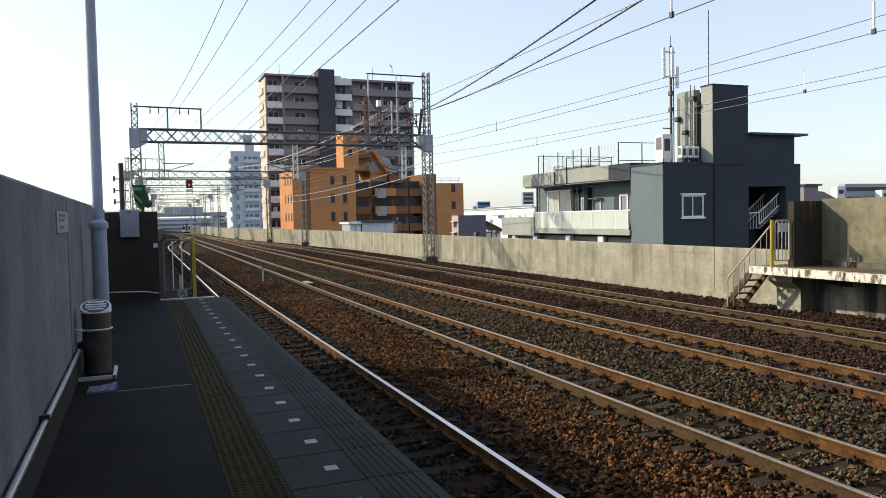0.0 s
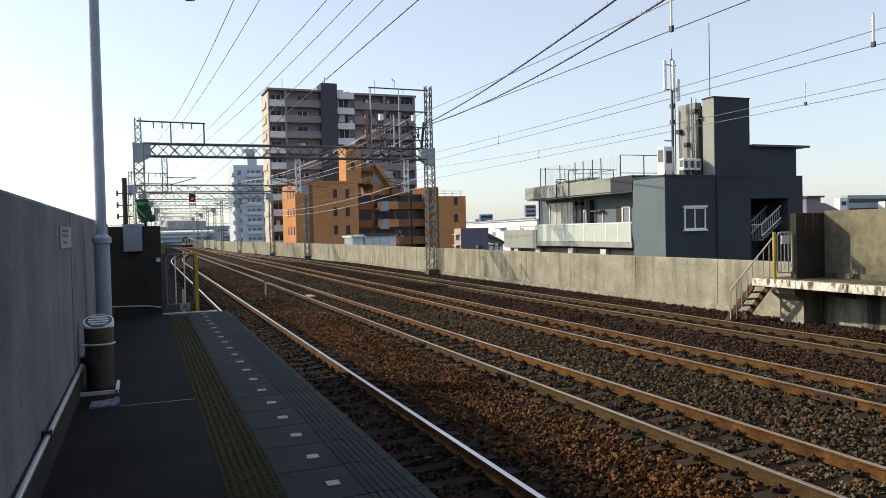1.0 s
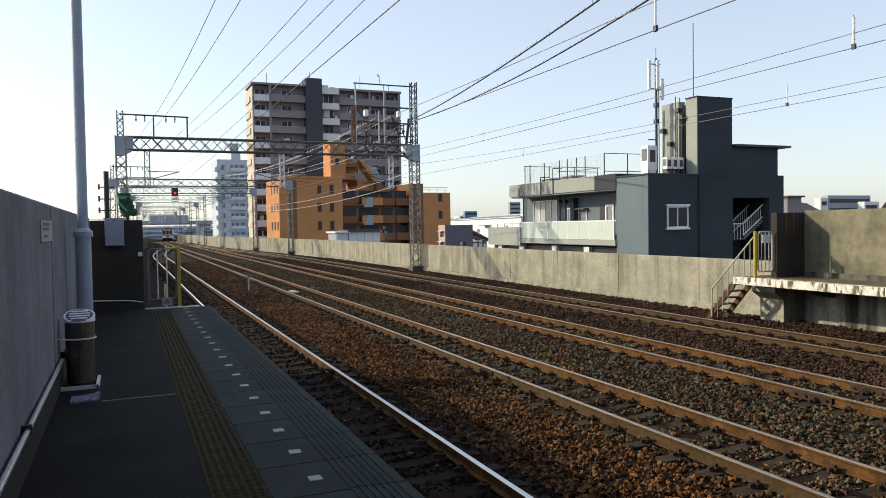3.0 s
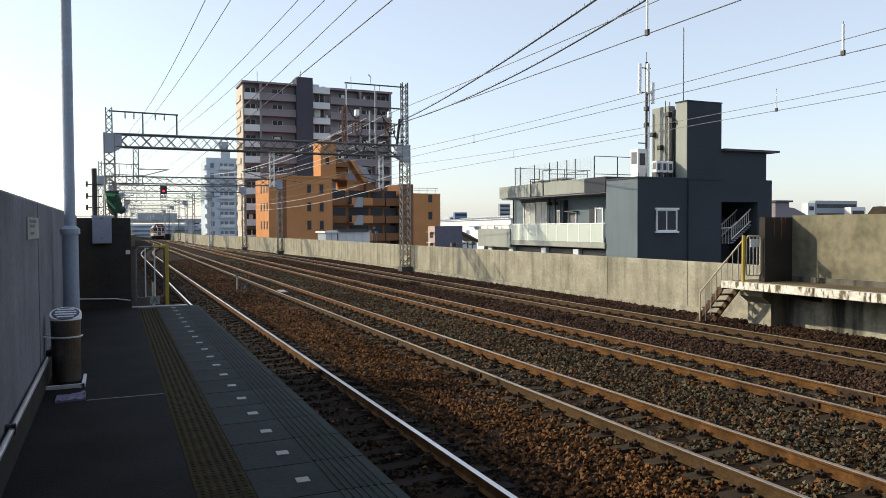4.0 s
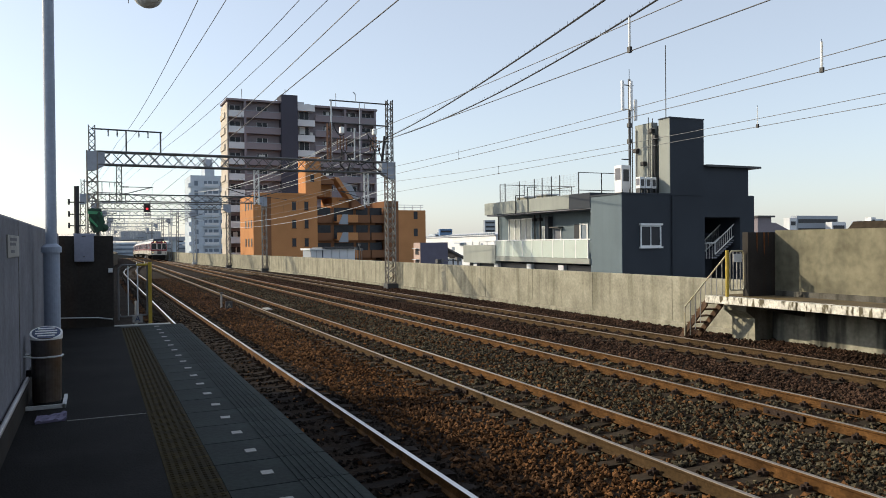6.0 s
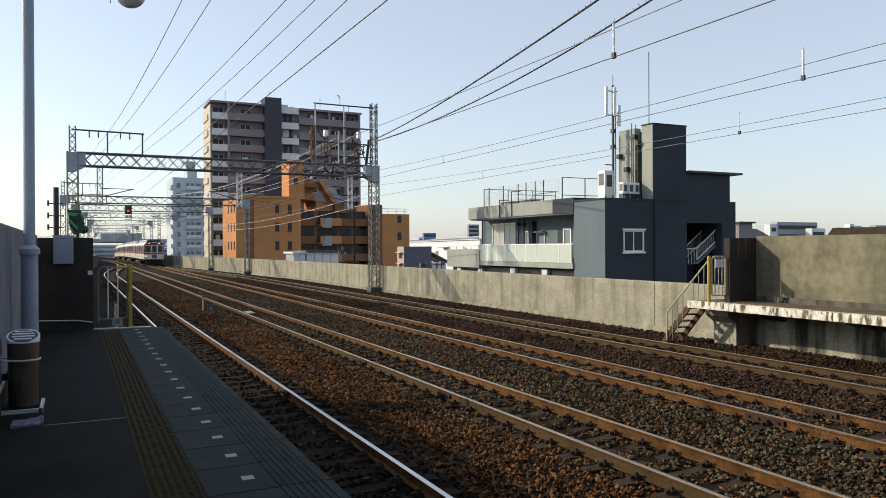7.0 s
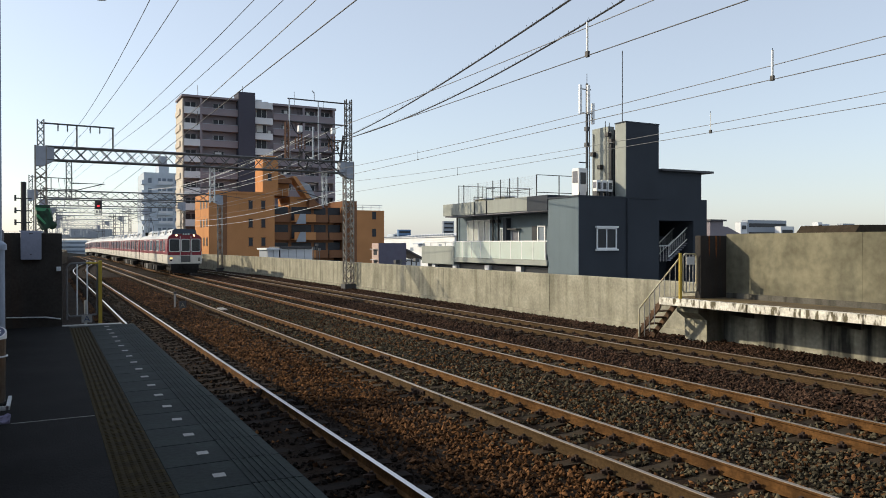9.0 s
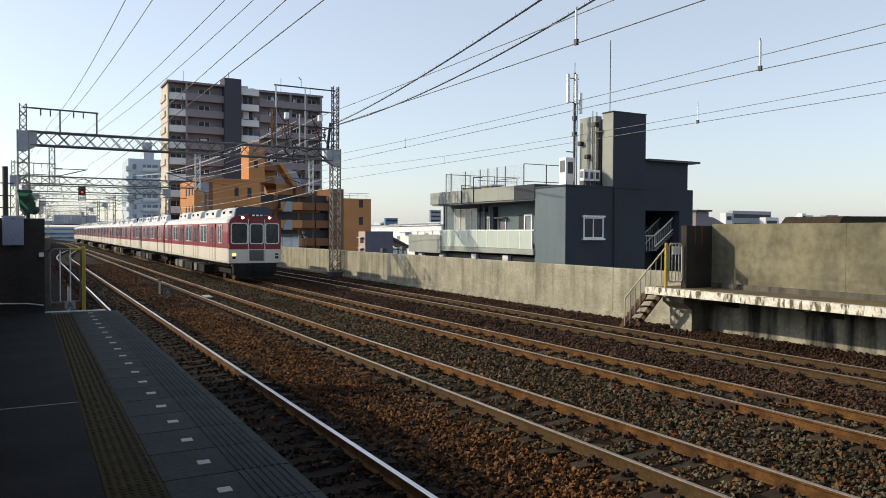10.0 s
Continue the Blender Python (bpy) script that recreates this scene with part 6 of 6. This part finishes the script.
    if not front:
        bm = B()
        box(bm, -0.6, 0.6, -0.35, 0.02, 1.0, 3.1)
        part("gangway", bm, M["train_dark"], t)
        return t
    # cab front
    bm = B()
    prism(bm, [(-W + 0.02, 1.70), (-W + 0.02, 2.7), (-W + 0.06, 3.1), (-W + 0.13, 3.25), (-W + 0.34, 3.39), (0, 3.50), (W - 0.34, 3.39), (W - 0.13, 3.25), (W - 0.06, 3.1), (W - 0.02, 2.7), (W - 0.02, 1.70)], "y", -0.10, 0.02)
    part("cab_face", bm, M["train_red"], t, "maroon cab face")
    bm = B()
    box(bm, -W + 0.02, W - 0.02, -0.104, 0.02, 1.0, 1.70)
    part("cab_apron", bm, M["train_white"], t, "ivory front apron", bevel=0.01)
    for a, b, z0, z1 in ((-1.19, -0.43, 2.02, 3.0), (-0.24, 0.38, 2.02, 2.98), (0.56, 1.19, 2.02, 3.0)):
        bm = B()
        def rounded(g, r):
            out = []
            for cx, cz, a0 in ((b + g - r, z1 + g - r, 0), (a - g + r, z1 + g - r, 90), (a - g + r, z0 - g + r, 180), (b + g - r, z0 - g + r, 270)):
                out += [(cx + r * math.cos(radians(a0 + 22.5 * k)), cz + r * math.sin(radians(a0 + 22.5 * k))) for k in range(5)]
            return out
        prism(bm, rounded(0, 0.09), "y", -0.124, -0.09)
        g = part("windscreen", bm, M["cab_glass"], t)
        bm = B()
        inner, outer = rounded(0.0, 0.09), rounded(0.055, 0.13)
        for k in range(20):
            j = (k + 1) % 20
            quad = [outer[k], outer[j], inner[j], inner[k]]
            prism(bm, quad, "y", -0.135, -0.095)
        part("rubber_frame", bm, M["frame_bright"], g)
    bm = B()
    for x in (-0.36, 0.49):
        box(bm, x - 0.02, x + 0.02, -0.14, -0.09, 1.1, 3.25)
    part("door_post", bm, M["frame_bright"], t)
    bm = B()
    box(bm, -0.30, 0.43, -0.13, -0.1, 1.12, 1.66)
    part("gangway_plate", bm, M["case_grey"], t, bevel=0.008)
    bm = B()
    box(bm, -0.24, 0.42, -0.16, -0.05, 3.36, 3.53)
    d = part("destination_box", bm, M["black"], t, bevel=0.01)
    for i in range(3):
        bm = B()
        box(bm, -0.18 + i * 0.2, -0.04 + i * 0.2, -0.168, -0.16, 3.40, 3.48)
        part("text_bar", bm, M["insulator"], d)
    for x in (-0.66, 0.72):
        bm = B()
        tube(bm, (x, -0.12, 3.32), (x, -0.18, 3.32), 0.125, 16)
        h = part("headlamp_bezel", bm, M["train_red"], t)
        bm = B()
        tube(bm, (x, -0.18, 3.32), (x, -0.19, 3.32), 0.07, 16)
        part("headlamp", bm, M["lamp_on"], h, "glowing warm headlamp")
    for x, m in ((-1.08, "marker_on"), (1.12, "train_dark")):
        bm = B()
        box(bm, x - 0.08, x + 0.08, -0.13, -0.1, 1.40, 1.48)
        part("marker_lamp", bm, M[m], t)
        bm = B()
        box(bm, x - 0.08, x + 0.08, -0.13, -0.1, 1.22, 1.33)
        part("tail_lamp", bm, M["train_dark"], t)
    bm = B()
    box(bm, -1.1, 1.1, -0.1, 0.3, 0.45, 0.98), box(bm, -0.12, 0.12, -0.55, 0.0, 0.62, 0.86), box(bm, -1.0, 1.0, -0.05, 0.02, 0.22, 0.45)
    part("coupler", bm, M["train_dark"], t)
    bm = B()
    for sx in (-0.78, 0.84):
        tube(bm, (sx, -0.15, 2.1), (sx + 0.2, -0.15, 2.75), 0.012, 5)
    part("wiper", bm, M["black"], t)
    for sx in (-1.34, 1.34):
        bm = B()
        tube(bm, (sx, -0.12, 1.2), (sx, -0.12, 2.0), 0.018, 6)
        part("grab_rail", bm, M["frame_bright"], t)
    bm = B()
    box(bm, -1.2, 1.2, -0.09, 0.0, 0.86, 0.99)
    part("buffer_beam", bm, M["case_grey"], t)
    bm = B()
    prism(bm, [(-0.99, 3.36), (-0.91, 3.76), (-0.7, 3.88), (0.7, 3.88), (0.91, 3.76), (0.99, 3.36)], "y", 0.15, 0.36)
    part("roof_unit_end", bm, M["roof_navy"], t, "dark end of the roof unit")
    return t


CARS = [railcar(i == 0, i) for i in range(7)]


# ---- ballast stones ----
def stones():
    rng = np.random.default_rng(3)
    n = 190000
    y = 1.5 + 66 * rng.random(n) ** 1.75
    x = 1.6 + (17.0 - 1.6) * rng.random(n)
    ok = np.ones(n, bool)
    for k, c in ((1, 2.952), (2, 6.665), (3, 10.251), (4, 13.877)):
        for side in (-G, G):
            ok &= np.abs(x - c - side) > 0.075
        inside = np.abs(x - c) < 0.97
        ok &= ~(inside & (np.abs(((y - 1.08) % 0.6) - 0.3) > 0.18))
    ok &= ~((x > 16.84) & (y < 15.9))
    x, y = x[ok], y[ok]
    n = len(x)
    base = np.array([(1, 0, 0), (-1, 0, 0), (0, 1, 0), (0, -1, 0), (0, 0, 1), (0, 0, -1)], float)
    tris = np.array([(0, 2, 4), (2, 1, 4), (1, 3, 4), (3, 0, 4), (2, 0, 5), (1, 2, 5), (3, 1, 5), (0, 3, 5)])
    size = rng.uniform(0.018, 0.046, n) * (1 + 0.006 * y)
    v = base[None] * rng.uniform(0.6, 1.25, (n, 6, 1)) + rng.uniform(-0.25, 0.25, (n, 6, 3))
    a = rng.uniform(0, 2 * np.pi, n)
    ca, sa = np.cos(a)[:, None], np.sin(a)[:, None]
    vx, vy, vz = v[..., 0] * ca - v[..., 1] * sa, v[..., 0] * sa + v[..., 1] * ca, v[..., 2] * 0.95
    tilt = rng.uniform(-0.7, 0.7, n)[:, None]
    vy, vz = vy * np.cos(tilt) - vz * np.sin(tilt), vy * np.sin(tilt) + vz * np.cos(tilt)
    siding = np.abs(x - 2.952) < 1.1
    z = -1.272 + rng.uniform(-0.02, 0.026, n) - 0.02 * siding + np.where(y < 16.4, 0.04 * np.clip((x - 15.0) / 1.3, 0, 1), 0)
    verts = np.stack([vx * size[:, None] + x[:, None], vy * size[:, None] + y[:, None], vz * size[:, None] + z[:, None]], -1).reshape(-1, 3)
    zone = np.where(x < 6.0 + rng.normal(0, 0.35, n), 0, np.where((x > 11.2 + rng.normal(0, 0.3, n)), 2, 1))
    zone = np.where((zone == 1) & (rng.random(n) < 0.3), 0, zone)
    zone = np.where((zone == 0) & (rng.random(n) < np.clip((y - 20) / 20, 0, 0.6)), 2, zone)
    # Most siding stones take the colour darkened for shade.
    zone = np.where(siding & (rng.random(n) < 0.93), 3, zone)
    v3, base_faces = verts.reshape(n, 6, 3), tris
    for k, m in enumerate(("stone_brown", "stone_grey", "stone_dark", "stone_shade")):
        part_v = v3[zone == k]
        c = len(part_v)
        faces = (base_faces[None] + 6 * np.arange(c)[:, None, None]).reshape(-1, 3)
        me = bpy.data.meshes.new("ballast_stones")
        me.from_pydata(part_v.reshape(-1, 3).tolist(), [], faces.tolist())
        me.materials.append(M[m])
        tagged(new("ballast_stones", me), ("loose rust-brown broken ballast stones", "loose grey broken ballast stones", "dark reddish broken ballast stones", "siding ballast stones with the wall's shade in their colour")[k], "ballast", kind="stuff")


stones()


def motions():
    v, y_end = 26.4, 38.6
    times = [0.5 * i for i in range(21)]
    for i, car in enumerate(CARS):
        rows = []
        for t in times:
            y = y_end + v * (10 - t) + 20.5 * i
            x0, x1 = track_x(3, y), track_x(3, y + 19.95)
            dip = math.degrees(math.atan2(fall(y + 19.95) - fall(y), 19.95))
            rows.append((t, pose(x0, y, RAIL + fall(y), dip, 0, -math.degrees(math.atan2(x1 - x0, 19.95)))))
        walk(car, rows)


motions()
